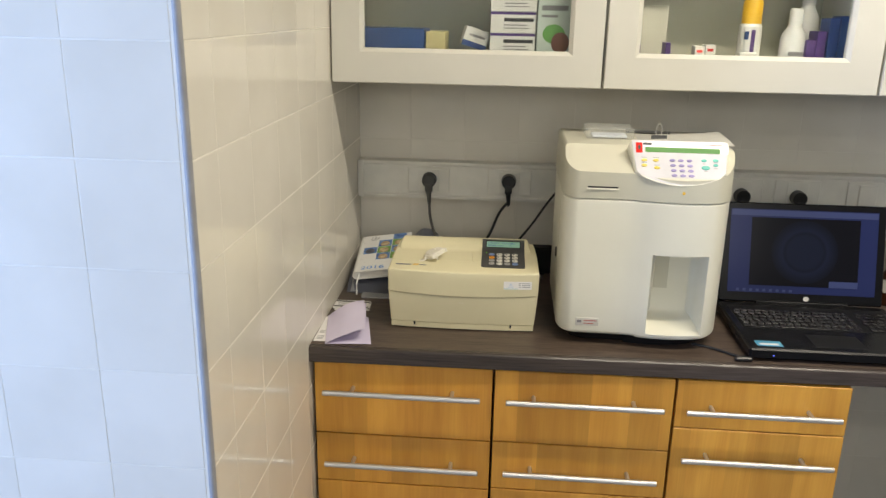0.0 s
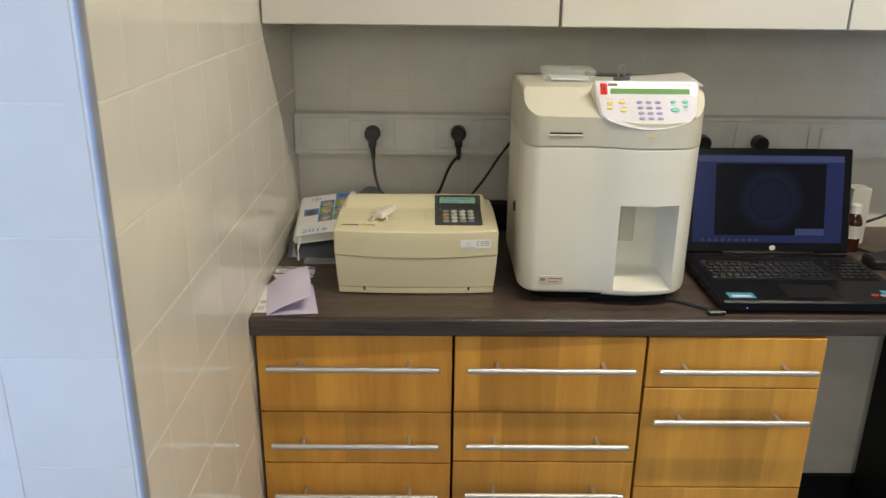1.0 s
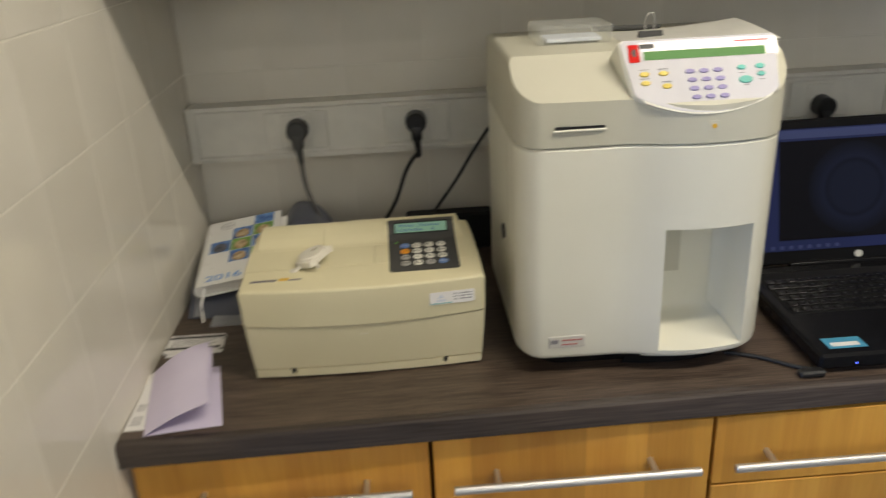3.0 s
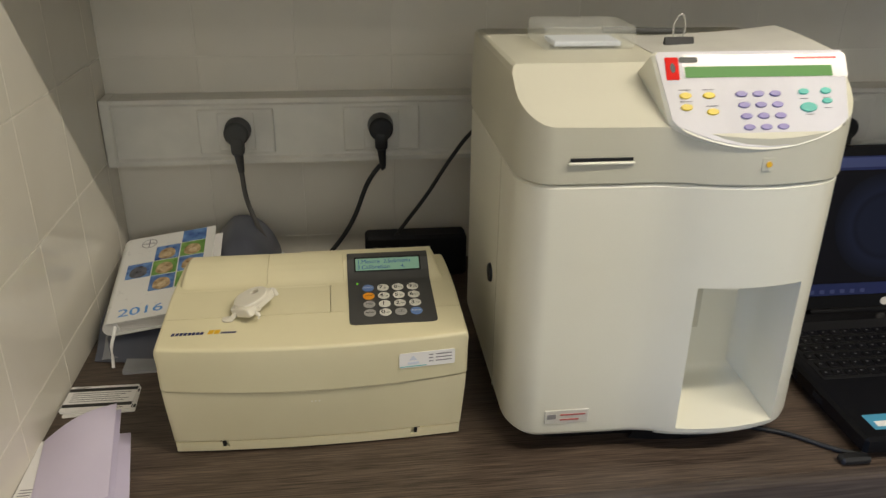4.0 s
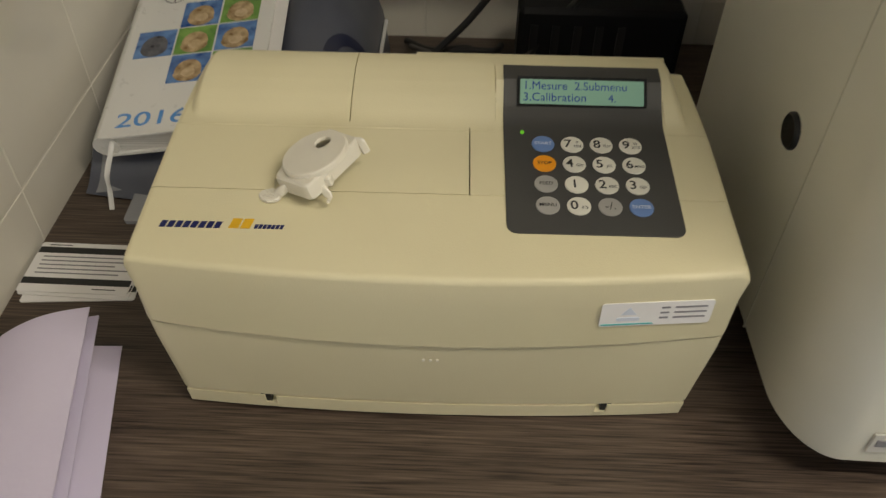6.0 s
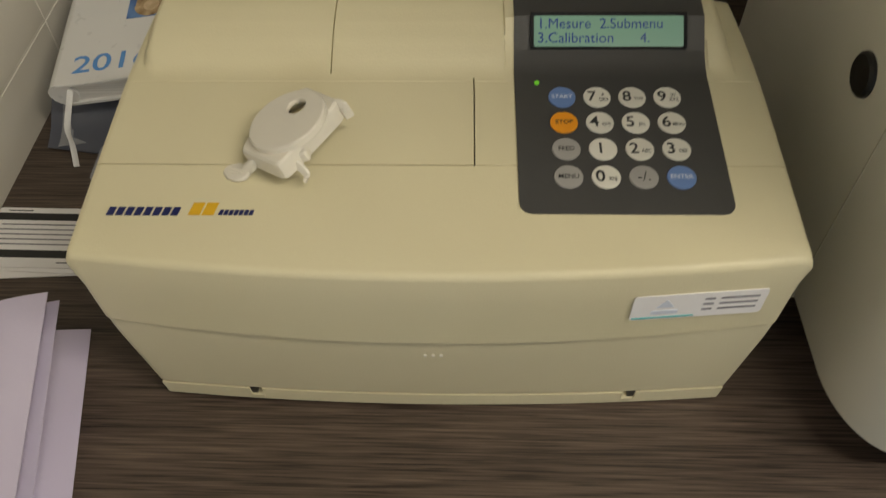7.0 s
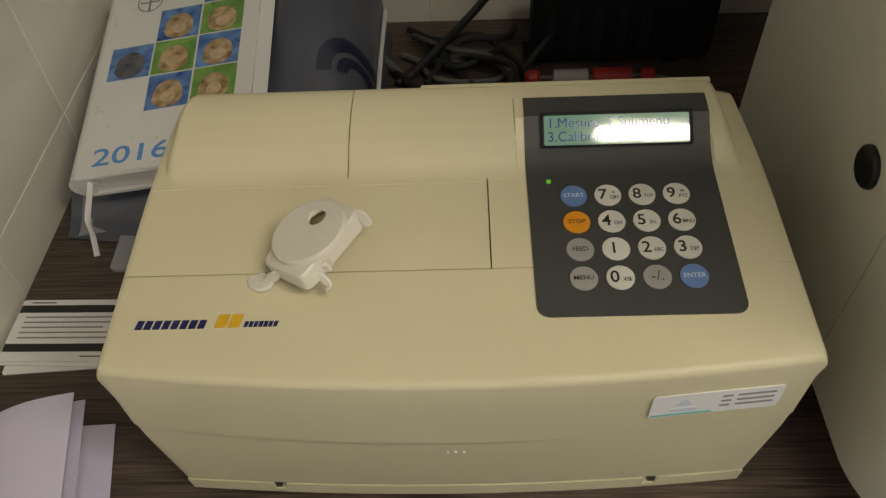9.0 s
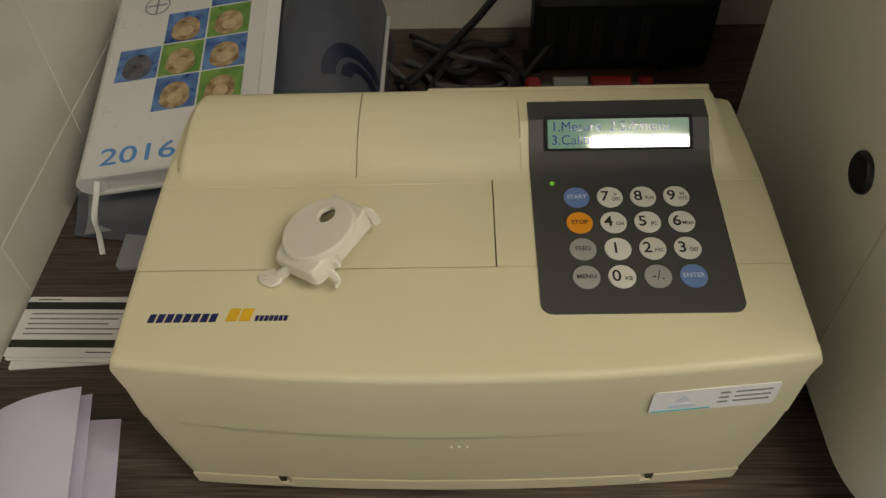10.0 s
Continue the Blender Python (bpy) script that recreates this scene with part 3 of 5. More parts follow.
carton(0.8815, 0.905, -0.22, -0.18, SHELF, 1.542, BOXWHITE, "small white box with grey print", [(0.2, 0.8, 0.80, 0.88, RED), (0.3, 0.7, 0.5, 0.6, GREYINK)], name="small_box")


def spray_can(x, y, h):
    b = thing("spray_bottle", (x, y, SHELF), "white cylinder bottle with purple band and yellow cap", "bottle")
    part("body", turned([(0.024, 0), (0.026, 0.003), (0.026, 0.10 * h), (0.026, 0.66 * h), (0.022, 0.70 * h)], (x, y, SHELF)), BOTTLEWHITE, b)
    part("band", turned([(0.0264, 0.30 * h), (0.0264, 0.58 * h)], (x, y, SHELF)), BOTTLEWHITE, b)
    part("cap", turned([(0.0225, 0.685 * h), (0.0225, 0.95 * h), (0.019, h)], (x, y, SHELF)), YELLOW, b, "yellow cap")
    part("print", box(x - 0.004, x + 0.005, y - 0.0275, y - 0.0255, SHELF + 0.32 * h, SHELF + 0.62 * h), BOXPURPLE, b, "purple stripe")
    part("print", box(x - 0.018, x - 0.009, y - 0.0245, y - 0.0185, SHELF + 0.50 * h, SHELF + 0.60 * h), BOXBLUE, b)


spray_can(0.986, -0.2, 0.185)
carton(0.945, 0.985, -0.285, -0.245, SHELF, 1.528, BOXWHITE, "low white box in front of the bottle", name="small_box")


def round_bottle(x, y, h, label):
    b = thing("bottle", (x, y, SHELF), label, "bottle", "white bottles in the cabinet")
    part("body", turned([(0.027, 0), (0.0295, 0.004), (0.0295, 0.55 * h), (0.026, 0.66 * h), (0.015, 0.75 * h), (0.013, 0.78 * h)], (x, y, SHELF)), BOTTLEWHITE, b)
    part("cap", turned([(0.0155, 0.775 * h), (0.0155, 0.97 * h), (0.013, h)], (x, y, SHELF)), BOTTLEWHITE, b, "white screw cap")
    part("print", box(x - 0.016, x + 0.016, y - 0.0305, y - 0.024, SHELF + 0.36 * h, SHELF + 0.41 * h), GREYINK, b)
    part("print", box(x - 0.012, x + 0.012, y - 0.0302, y - 0.026, SHELF + 0.24 * h, SHELF + 0.26 * h), GREYINK, b)


round_bottle(1.083, -0.215, 0.165, "white plastic bottle with a tapered shoulder")
round_bottle(1.137, -0.13, 0.225, "taller white plastic bottle behind the others")
for k, (x0, x1, h, mm) in enumerate(((1.104, 1.124, 0.095, BOXPURPLE), (1.126, 1.146, 0.115, BOXPURPLE), (1.150, 1.172, 0.145, BOXNAVY), (1.174, 1.205, 0.150, BOXBLUE))):
    carton(x0, x1, -0.25, -0.19, SHELF, SHELF + h, mm, "upright purple box beside the bottles" if k < 2 else "upright blue box beside the bottles", group="upright boxes", name="upright_box")

# ---- socket trunking ----
trunk = thing("cable_trunking", (0.9, -0.02, 1.10), "white plastic socket trunking along the back wall", "trunking", kind="structure")
bm = bmesh.new()
sec = [(-0.0045, 1.101), (-0.054, 1.101), (-0.054, 1.108), (-0.049, 1.112), (-0.049, 1.193), (-0.053, 1.197), (-0.053, 1.204), (-0.0045, 1.204)]
rings = [[bm.verts.new((x, y, z)) for y, z in sec] for x in (0.0055, 2.6)]
for k in range(len(sec)):
    j = (k + 1) % len(sec)
    bm.faces.new((rings[0][k], rings[0][j], rings[1][j], rings[1][k]))
bm.faces.new(rings[0])
bm.faces.new(rings[1][::-1])
part("channel", bm, TRUNK, trunk, sharp=20)


part("end_cap", box(0.0055, 0.021, -0.0565, -0.006, 1.0995, 1.2055, 0.002), TRUNK, trunk)


def outlet(x0, x1, switch=False):
    o = thing("wall_switch" if switch else "wall_socket", ((x0 + x1) / 2, -0.05, 1.12), "white light switch set in the trunking" if switch else "white power socket set in the trunking", "switch" if switch else "socket", "" if switch else "sockets in the trunking")
    part("plate", box(x0, x1, -0.054, -0.0485, 1.1175, 1.1885, 0.002), TRUNK, o)
    if switch:
        part("rocker", box((x0 + x1) / 2 - 0.024, (x0 + x1) / 2 + 0.024, -0.060, -0.0535, 1.125, 1.181, 0.002), TRUNK, o)
    else:
        part("insert", box((x0 + x1) / 2 - 0.028, (x0 + x1) / 2 + 0.028, -0.0565, -0.0535, 1.123, 1.183, 0.0015), TRUNK, o)


for x0, x1 in ((0.147, 0.263), (0.370, 0.490), (0.995, 1.115), (1.145, 1.265)):
    outlet(x0, x1)
outlet(1.335, 1.44, True)


def plug(x, z, material, cable, pts, label, drop=True):
    p = thing("power_plug", (x, -0.056, z), label, "plug", "power plugs")
    part("body", rod((x, -0.0567, z), (x, -0.088, z), 0.0205, 0.0185, 28, bev=0.003), material, p)
    part("grip", box(x - 0.010, x + 0.010, -0.090, -0.068, z - 0.034, z - 0.004, 0.006, 3), material, p)
    part("strain_relief", rod((x, -0.079, z - 0.03), (x + 0.002, -0.079, z - 0.062), 0.0075, 0.0048, 16), material, p)
    part("cable", hose([(x, -0.079, z - 0.045), (x + 0.002, -0.079, z - 0.065), *pts], 0.0038), cable, p)


plug(0.208, 1.1575, GREYPLUG, CABLEGREY, [(0.214, -0.08, 1.05), (0.229, -0.08, 1.0), (0.250, -0.085, 0.955), (0.258, -0.09, 0.92), (0.275, -0.10, 0.905)], "dark grey power plug with a grey cable hanging down")
plug(0.428, 1.1605, BLACK, CABLE, [(0.425, -0.08, 1.10), (0.404, -0.08, 1.07), (0.380, -0.08, 1.01), (0.350, -0.082, 0.965), (0.315, -0.09, 0.93), (0.28, -0.11, 0.905)], "black power plug with a black cable hanging down")
plug(1.205, 1.143, BLACK, CABLE, [(1.207, -0.08, 1.05), (1.21, -0.09, 0.96), (1.23, -0.12, 0.905)], "black power plug behind the laptop")
plug(1.057, 1.143, BLACK, CABLE, [(1.057, -0.08, 1.05), (1.05, -0.09, 0.96), (1.03, -0.11, 0.905)], "black power plug behind the analyser")
solid("power_cable", hose([(0.66, -0.07, 1.172), (0.60, -0.074, 1.166), (0.570, -0.078, 1.150), (0.536, -0.08, 1.106), (0.498, -0.08, 1.046), (0.457, -0.08, 0.990), (0.42, -0.085, 0.94), (0.39, -0.10, 0.906)], 0.0032), CABLE, "thin black cable sloping behind the analysers", "cable")

# ---- dry chemistry analyser ----
XL, XR, XC, HW = 0.1590, 0.5025, 0.3308, 0.1718


def bulge(x):
    return 1 - ((x - XC) / HW) ** 2


# behind the keys the panel rises steeply where the display sits
DISPLAY_PROFILE = [(-0.4055, 1.0580), (-0.4020, 1.0588), (-0.3985, 1.0600), (-0.3908, 1.0640), (-0.3763, 1.07545), (-0.366, 1.0768), (-0.358, 1.0772), (-0.350, 1.0768), (-0.345, 1.0748), (-0.338, 1.066)]


def deck(x, y):
    """Height of the cover: a sloping deck with a raised roll housing at the rear."""
    base = 1.0458 + (y + 0.517) * 0.110
    hump = 0.0
    if y > -0.4055:
        prof = DISPLAY_PROFILE if 0.3660 < x < 0.4750 else [(-0.4055, 1.0580), (-0.4020, 1.0590), (-0.3985, 1.0607), (-0.394, 1.0638), (-0.386, 1.0685), (-0.376, 1.0727), (-0.366, 1.0757), (-0.358, 1.0770), (-0.350, 1.0768), (-0.345, 1.0748), (-0.338, 1.066)]
        zz = float(np.interp(y, [a for a, _ in prof], [b for _, b in prof]))
        hump = max(0.0, zz - base) if y < -0.340 else zz - base
    corner = 0.017 * (1 - math.sqrt(max(0.0, 1 - max(0.0, 1 - (y + 0.404) / 0.016) ** 2)))
    corner += 0.016 * (1 - math.sqrt(max(0.0, 1 - min(1.0, max(0.0, (y + 0.362) / 0.026)) ** 2)))
    near, far = min(1.0, max(0.0, (x - 0.1658 - corner) / 0.0070)), min(1.0, max(0.0, (0.4895 - x) / 0.009))
    w = math.sqrt(1 - (1 - near) ** 2) ** 1.3 * math.sqrt(1 - (1 - far) ** 2) ** 1.3
    if y > -0.346:
        base = min(base, 1.0646 - (y + 0.346) * 0.6)
    return base + hump * w


def deck_pose(x, y, lift=0.0008, turn=0.0):
    slope = math.degrees(math.atan2(deck(x, y + 0.003) - deck(x, y - 0.003), 0.006))
    return pose(x, y, deck(x, y) + lift, slope, 0, 0) @ pose(0, 0, 0, 0, 0, turn)


chem = thing("chemistry_analyser", (XC, -0.42, 0.9), "cream plastic dry chemistry analyser with a dark keypad panel", "analyser")
GAP = 0.00013
xs = sorted({XL, XL + 0.0015, XL + 0.003, XL + 0.005, XR - 0.005, XR - 0.002, XR, *spread(0.1632, 0.1860, 34), *spread(0.478, 0.4905, 16), *spread(XL + 0.012, XR - 0.012, 26), 0.3655, 0.3662, 0.4748, 0.4755,
             0.349 - 3 * GAP, 0.349 - GAP, 0.349 + GAP, 0.349 + 3 * GAP, 0.2715 - 3 * GAP, 0.2715 - GAP, 0.2715 + GAP, 0.2715 + 3 * GAP})
ys = sorted({*spread(-0.512, -0.41, 14), *spread(-0.4055, -0.345, 26), -0.3908, -0.3763, -0.341, -0.338, -0.464 - 3 * GAP, -0.464 - GAP, -0.464 + GAP, -0.464 + 3 * GAP, -0.4080 - 3 * GAP, -0.4080 - GAP, -0.4080 + GAP, -0.4080 + 3 * GAP})


def groove(x, y):
    """Depth of the joint lines round the lid and across the roll housing."""
    d = 0.0
    if abs(y + 0.464) <= GAP * 1.1:
        d = 0.006 if x < 0.3495 else 0.0006
    if abs(y + 0.4080) <= GAP * 1.1:
        d = max(d, 0.00035)
    if abs(x - 0.349) <= GAP * 1.1 and -0.4642 < y < -0.4075:
        d = 0.006
    if abs(x - 0.2715) <= GAP * 1.1 and y > -0.402:
        d = 0.002
    return d


def taper(x, y):
    """The moulding narrows slightly towards the rear."""
    back = max(0.0, (y + 0.43) / 0.09)
    return XC + (x - XC) * (1 - 0.022 * (y + 0.517) / 0.18 - 0.030 * back * back)


def draft(x, z):
    """The lower half narrows towards the worktop."""
    return XC + (x - XC) * (1 - 0.034 * max(0.0, 0.985 - z) / 0.08)


def edge_in(x):
    """The rounding of the moulding towards its two ends."""
    t = min(x - XL, XR - x)
    return 0.0035 * (1 - math.sqrt(max(0.0, 1 - (1 - min(1.0, t / 0.005)) ** 2)))


def cover_column(x):
    b = bulge(x)
    yf = -0.5165 - 0.011 * b
    ein = edge_in(x)
    col = [(-0.332, 0.9865), (-0.332, 1.052)]
    for y in reversed(ys):
        col.append((y, deck(x, y) - groove(x, y) - ein))
    zt = 1.0458 + (yf + 0.517) * 0.110
    for a in (0, 22, 45, 67, 90):
        r = 0.0042
        col.append((yf + r - r * math.sin(radians(a)), zt - ein - r * (1 - math.cos(radians(a)))))
    zs = 0.9905 - 0.005 * b
    col += [(yf + ein + 0.0002, 1.02), (yf + ein + 0.0012, zs + 0.002), (yf + ein + 0.0025, zs)]
    return col


bm = bmesh.new()
cols = [[bm.verts.new((taper(x, y), y, z)) for y, z in cover_column(x)] for x in xs]
for a, b in zip(cols, cols[1:]):
    for k in range(len(a) - 1):
        bm.faces.new((a[k], b[k], b[k + 1], a[k + 1]))
bm.faces.new(cols[0])
bm.faces.new(cols[-1][::-1])
part("cover", bm, CREAM, chem, sharp=28)


def low_column(x):
    b = bulge(x)
    ein = edge_in(x)
    yf, yb = -0.5140 - 0.0095 * b, -0.5095 - 0.007 * b
    return [(-0.334, 0.917), (-0.334, 0.988), (yf + ein + 0.006, 0.9901 - 0.005 * b), (yf + ein, 0.9897 - 0.005 * b), (yf + ein + 0.0005, 0.975), (yb + ein + 0.0003, 0.9175), (yb + ein + 0.003, 0.9165)]


xs_low = sorted({XL + 0.001, XL + 0.003, XL + 0.006, XR - 0.006, XR - 0.003, XR - 0.001, *spread(XL + 0.012, XR - 0.012, 26)})
bm = bmesh.new()
cols = [[bm.verts.new((draft(taper(x, y), z), y, z)) for y, z in low_column(x)] for x in xs_low]
for a, b in zip(cols, cols[1:]):
    for k in range(len(a)):
        j = (k + 1) % len(a)
        bm.faces.new((a[k], b[k], b[j], a[j]))
bm.faces.new(cols[0])
bm.faces.new(cols[-1][::-1])
part("body", bm, CREAM_LOW, chem, sharp=28)
# the base tray, with two notches in its front rim
bm = bmesh.new()
cols = []
for x in sorted({XL + 0.002, XR - 0.002, *spread(XL + 0.008, XR - 0.008, 24), 0.215, 0.2152, 0.2228, 0.223, 0.440, 0.4402, 0.4478, 0.448}):
    yb = -0.5095 - 0.007 * bulge(x)
    notch = 0.2151 < x < 0.2229 or 0.4401 < x < 0.4479
    zt = 0.9085 if notch else 0.9158
    cols.append([bm.verts.new((draft(x, z), y, z)) for y, z in ((-0.336, 0.9035), (-0.336, 0.9158), (yb + 0.006, 0.9158), (yb + 0.0059, zt), (yb, zt), (yb + 0.0006, 0.9035))])
for a, b in zip(cols, cols[1:]):
    for k in range(len(a)):
        j = (k + 1) % len(a)
        bm.faces.new((a[k], b[k], b[j], a[j]))
bm.faces.new(cols[0])
bm.faces.new(cols[-1][::-1])
tray = part("base_tray", bm, CREAM_LOW, chem, sharp=20)
for x in (0.2190, 0.4440):
    part("catch", box(x - 0.0034, x + 0.0034, -0.5095 - 0.007 * bulge(x) + 0.0014, -0.5095 - 0.007 * bulge(x) + 0.006, 0.9087, 0.9160), BLACK, tray, "dark catch in the rim")
for x in (0.19, 0.476):
    for y in (-0.49, -0.355):
        part("foot", rod((x, y, 0.9), (x, y, 0.904), 0.008, seg=16), SOOT, chem)
part("rear_lip", box(0.3125, 0.4780, -0.3485, -0.3450, 1.0700, 1.0762, 0.0006, 2), CREAM, chem)
# keypad membrane laid over deck and roll housing
K0, K1, KF, KB = 0.3700, 0.4710, -0.4930, -0.3620


def keypad_edge(y):
    """How far the outline draws in at the rounded front corners."""
    r = 0.006
    d = y - KF
    return r - math.sqrt(max(0.0, r * r - (r - d) ** 2)) if d < r else 0.0


kv = sorted({KF, KF + 0.0004, KF + 0.0012, KF + 0.0025, KF + 0.004, KF + 0.006, *spread(KF + 0.01, -0.405, 8), *spread(-0.4055, KB, 16), -0.3908, -0.3763})
keypad = part("keypad_panel", sheet(lambda u, y: (K0 + keypad_edge(y) + u * (K1 - K0 - 2 * keypad_edge(y)), y, deck(0.42, y) + 0.0009), spread(0, 1, 9), kv, 0.0012), MEMBRANE, chem, "charcoal membrane keypad panel")
# liquid crystal display
LM = deck_pose(0.4200, -0.3836, 0.0019)
display = part("display", prism(round_rect(0.0790, 0.0165, 0.0012), 0.0008, LM), LCDGREEN, chem, "green lit display with two lines of text")
bezel = bmesh.new()
for rect in ((0, 0.0092, 0.0825, 0.0018), (0, -0.0088, 0.0825, 0.0009), (0.0407, 0, 0.0014, 0.0166), (-0.0407, 0, 0.0014, 0.0166)):
    prism(round_rect(rect[2], rect[3], 0.0004, 2, rect[0], rect[1]), 0.0011, LM, bm=bezel)
part("bezel", bezel, SOOT, display)
letters("1.Mesure  2.Submenu", 0.0078, LM @ pose(-0.0378, 0.0038, 0.00095), LCDTEXT, display, align="LEFT", wide=0.98)
letters("3.Calibration", 0.0078, LM @ pose(-0.0378, -0.0038, 0.00095), LCDTEXT, display, align="LEFT", wide=1.0)
letters("4.", 0.0074, LM @ pose(0.0165, -0.0038, 0.00095), LCDTEXT, display, align="LEFT")
part("indicator", prism(ellipse(0.0013, 0.0013), 0.0008, deck_pose(0.3815, -0.4105, 0.0012)), LEDGREEN, chem, "small green indicator light")
KEYROWS = [("START", "7 P QRS", "8 TUV", "9 W XYZ"), ("STOP", "4 GHI", "5 JKL", "6 MNO"), ("FEED", "1", "2 ABC", "3 DEF"), ("MENU", "0 X?$", "-/.", "ENTER")]
for r, row in enumerate(KEYROWS):
    for c, text in enumerate(row):
        kx, ky = 0.3940 + 0.0180 * c, -0.4205 - 0.0172 * r
        m = deck_pose(kx, ky, 0.0010)
        colour = {"START": KEYBLUE, "ENTER": KEYBLUE, "STOP": KEYORANGE, "FEED": KEYGREY, "MENU": KEYGREY, "-/.": KEYGREY}.get(text, KEYWHITE)
        key = part("key", prism(ellipse(0.0070, 0.0070), 0.0009, m, bev=0.0003), colour, keypad)
        up = m @ pose(0, 0, 0.00105)
        if text in ("START", "STOP", "FEED", "MENU", "ENTER"):
            letters(text, 0.0037, up, PRINTPALE if colour is KEYBLUE else INK, key, bold=0.00004)
        elif text == "-/.":
            letters(text, 0.0080, up, INK, key)
        else:
            bits = text.split(" ", 1)
            letters(bits[0], 0.0095, up @ pose(-0.0028 if len(bits) > 1 else -0.0012, 0, 0), INK, key, wide=1.0, bold=0.00014)
            if len(bits) > 1:
                letters(bits[1].replace(" ", "\n"), 0.0031, up @ pose(0.0031, -0.0004 if " " in bits[1] else -0.0014, 0), INK, key, wide=0.82, bold=0.00004)
# printed name on the deck, as plain slanted blocks
def slanted(x, y, w, h, material):
    part("name_print", prism([(-w / 2 - h * 0.12, -h / 2), (w / 2 - h * 0.12, -h / 2), (w / 2 + h * 0.12, h / 2), (-w / 2 + h * 0.12, h / 2)], 0.0003, deck_pose(x, y, 0.0001)), material, chem)


for k in range(8):
    slanted(0.1765 + 0.0044 * k, -0.4925, 0.0033, 0.0048, NAVY)
for k in range(2):
    slanted(0.2170 + 0.0066 * k, -0.4910, 0.0055, 0.0072, YELLOW)
for k in range(7):
    slanted(0.2290 + 0.0024 * k, -0.4930, 0.0018, 0.0030, NAVY)
# service label and relief dots on the front


def on_front(x, z, out=0.0004):
    yf = -0.5165 - 0.011 * bulge(x)
    slope = math.degrees(math.atan2(0.022 * (x - XC) / HW ** 2, 1.0))
    return pose(x, yf - out + 0.0004, z, 90, 0, 0) @ pose(0, 0, 0, 0, slope, 0)


LB = on_front(0.455, 1.0175)
label_plate = part("service_label", prism(round_rect(0.064, 0.0190, 0.002), 0.0006, LB), WHITEPAPER, chem, "white service label with small print")
part("print", prism([(-0.0205, 0.0), (-0.0115, 0.0), (-0.016, 0.006)], 0.0002, LB @ pose(0, 0, 0.0006)), PRINTPALE, label_plate)
part("print", prism(round_rect(0.013, 0.0028, 0.0008, 3, -0.016, -0.0035), 0.0004, LB @ pose(0, 0, 0.0006)), PRINTPALE, label_plate)
part("print", prism(round_rect(0.030, 0.0008, 0.0004, 2, -0.016, -0.0078), 0.0004, LB @ pose(0, 0, 0.0006)), TEAL, label_plate)
for k in range(3):
    part("print", prism(round_rect(0.005, 0.0013, 0.0003, 2, 0.0045, 0.005 - 0.0042 * k), 0.0003, LB @ pose(0, 0, 0.0006)), GREYINK, label_plate)
    part("print", prism(round_rect(0.0185, 0.0013, 0.0003, 2, 0.019, 0.005 - 0.0042 * k), 0.0003, LB @ pose(0, 0, 0.0006)), GREYINK, label_plate)
for k in range(3):
    x = 0.3240 + 0.0042 * k
    part("relief_dot", rod((x, -0.5205, 0.9705), (x, -0.5235, 0.9705), 0.0009, seg=10), CLIPWHITE, chem)

chem.rotation_euler.z = radians(0.6)

# ---- loose white clip part on the lid ----
clip = thing("plastic_part", (0.2585, -0.4545, deck(0.2585, -0.4545)), "loose white plastic clip with a round boss and a hole", "plastic part")
# the clip leans on its left corner, its right edge held up by the hooks
CM = pose(0.2585, -0.4545, deck(0.2585, -0.4545) + 0.0198, 1, -18, 0) @ pose(0, 0, -0.0135)
PLATE = [(0.0040, 0.0258), (0.0060, 0.0256), (0.0240, 0.0105), (0.0250, 0.0085), (0.0232, 0.0028), (0.0010, -0.0262), (-0.0012, -0.0276), (-0.0040, -0.0272), (-0.0238, -0.0125), (-0.0250, -0.0098), (-0.0238, -0.0040), (-0.0222, 0.0012), (-0.0190, 0.0110), (-0.0115, 0.0190), (0.0010, 0.0242)]
HX, HY = 0.0042, 0.0075


def reach(a):
    """How far the plate's outline lies from its middle in the direction a."""
    ca, sa = math.cos(a), math.sin(a)
    best = 0.02
    for (x0, y0), (x1, y1) in zip(PLATE, PLATE[1:] + PLATE[:1]):
        ex, ey = x1 - x0, y1 - y0
        det = ex * sa - ey * ca
        if abs(det) < 1e-9:
            continue
        t = (ex * y0 - ey * x0) / det
        u = (ca * y0 - sa * x0) / det
        if t > 0 and -1e-6 <= u <= 1 + 1e-6:
            best = t
    return best


def rings(rows, m, seg):
    """A turned form: each row gives, for an angle, a point of its ring."""
    bm = bmesh.new()
    all_rings = [[bm.verts.new(m @ Vector(row(2 * math.pi * k / seg))) for k in range(seg)] for row in rows]
    for a, b in zip(all_rings, all_rings[1:]):
        for k in range(seg):
            bm.faces.new((a[k], a[(k + 1) % seg], b[(k + 1) % seg], b[k]))
    return bm


def plate_row(inset, z):
    return lambda a: ((reach(a) - inset) * math.cos(a), (reach(a) - inset) * math.sin(a), z)


def round_row(rad, z, cx=0.0, cy=0.0):
    return lambda a: (cx + rad * math.cos(a), cy + rad * math.sin(a), z)


part("plate", rings([plate_row(0.002, 0.0010), plate_row(0.0, 0.0010), plate_row(0.0003, 0.0082), plate_row(0.0009, 0.0096), plate_row(0.0022, 0.0105), round_row(0.014, 0.0105)], CM, 96), CLIPWHITE, clip, sharp=24)
part("boss", rings([round_row(0.0203, 0.0100), round_row(0.0203, 0.0122), round_row(0.0200, 0.0130), round_row(0.0192, 0.0135), round_row(0.0053, 0.0135, HX, HY), round_row(0.0050, 0.0132, HX, HY), round_row(0.0050, 0.0112, HX, HY)], CM, 48), CLIPWHITE, clip, sharp=24)
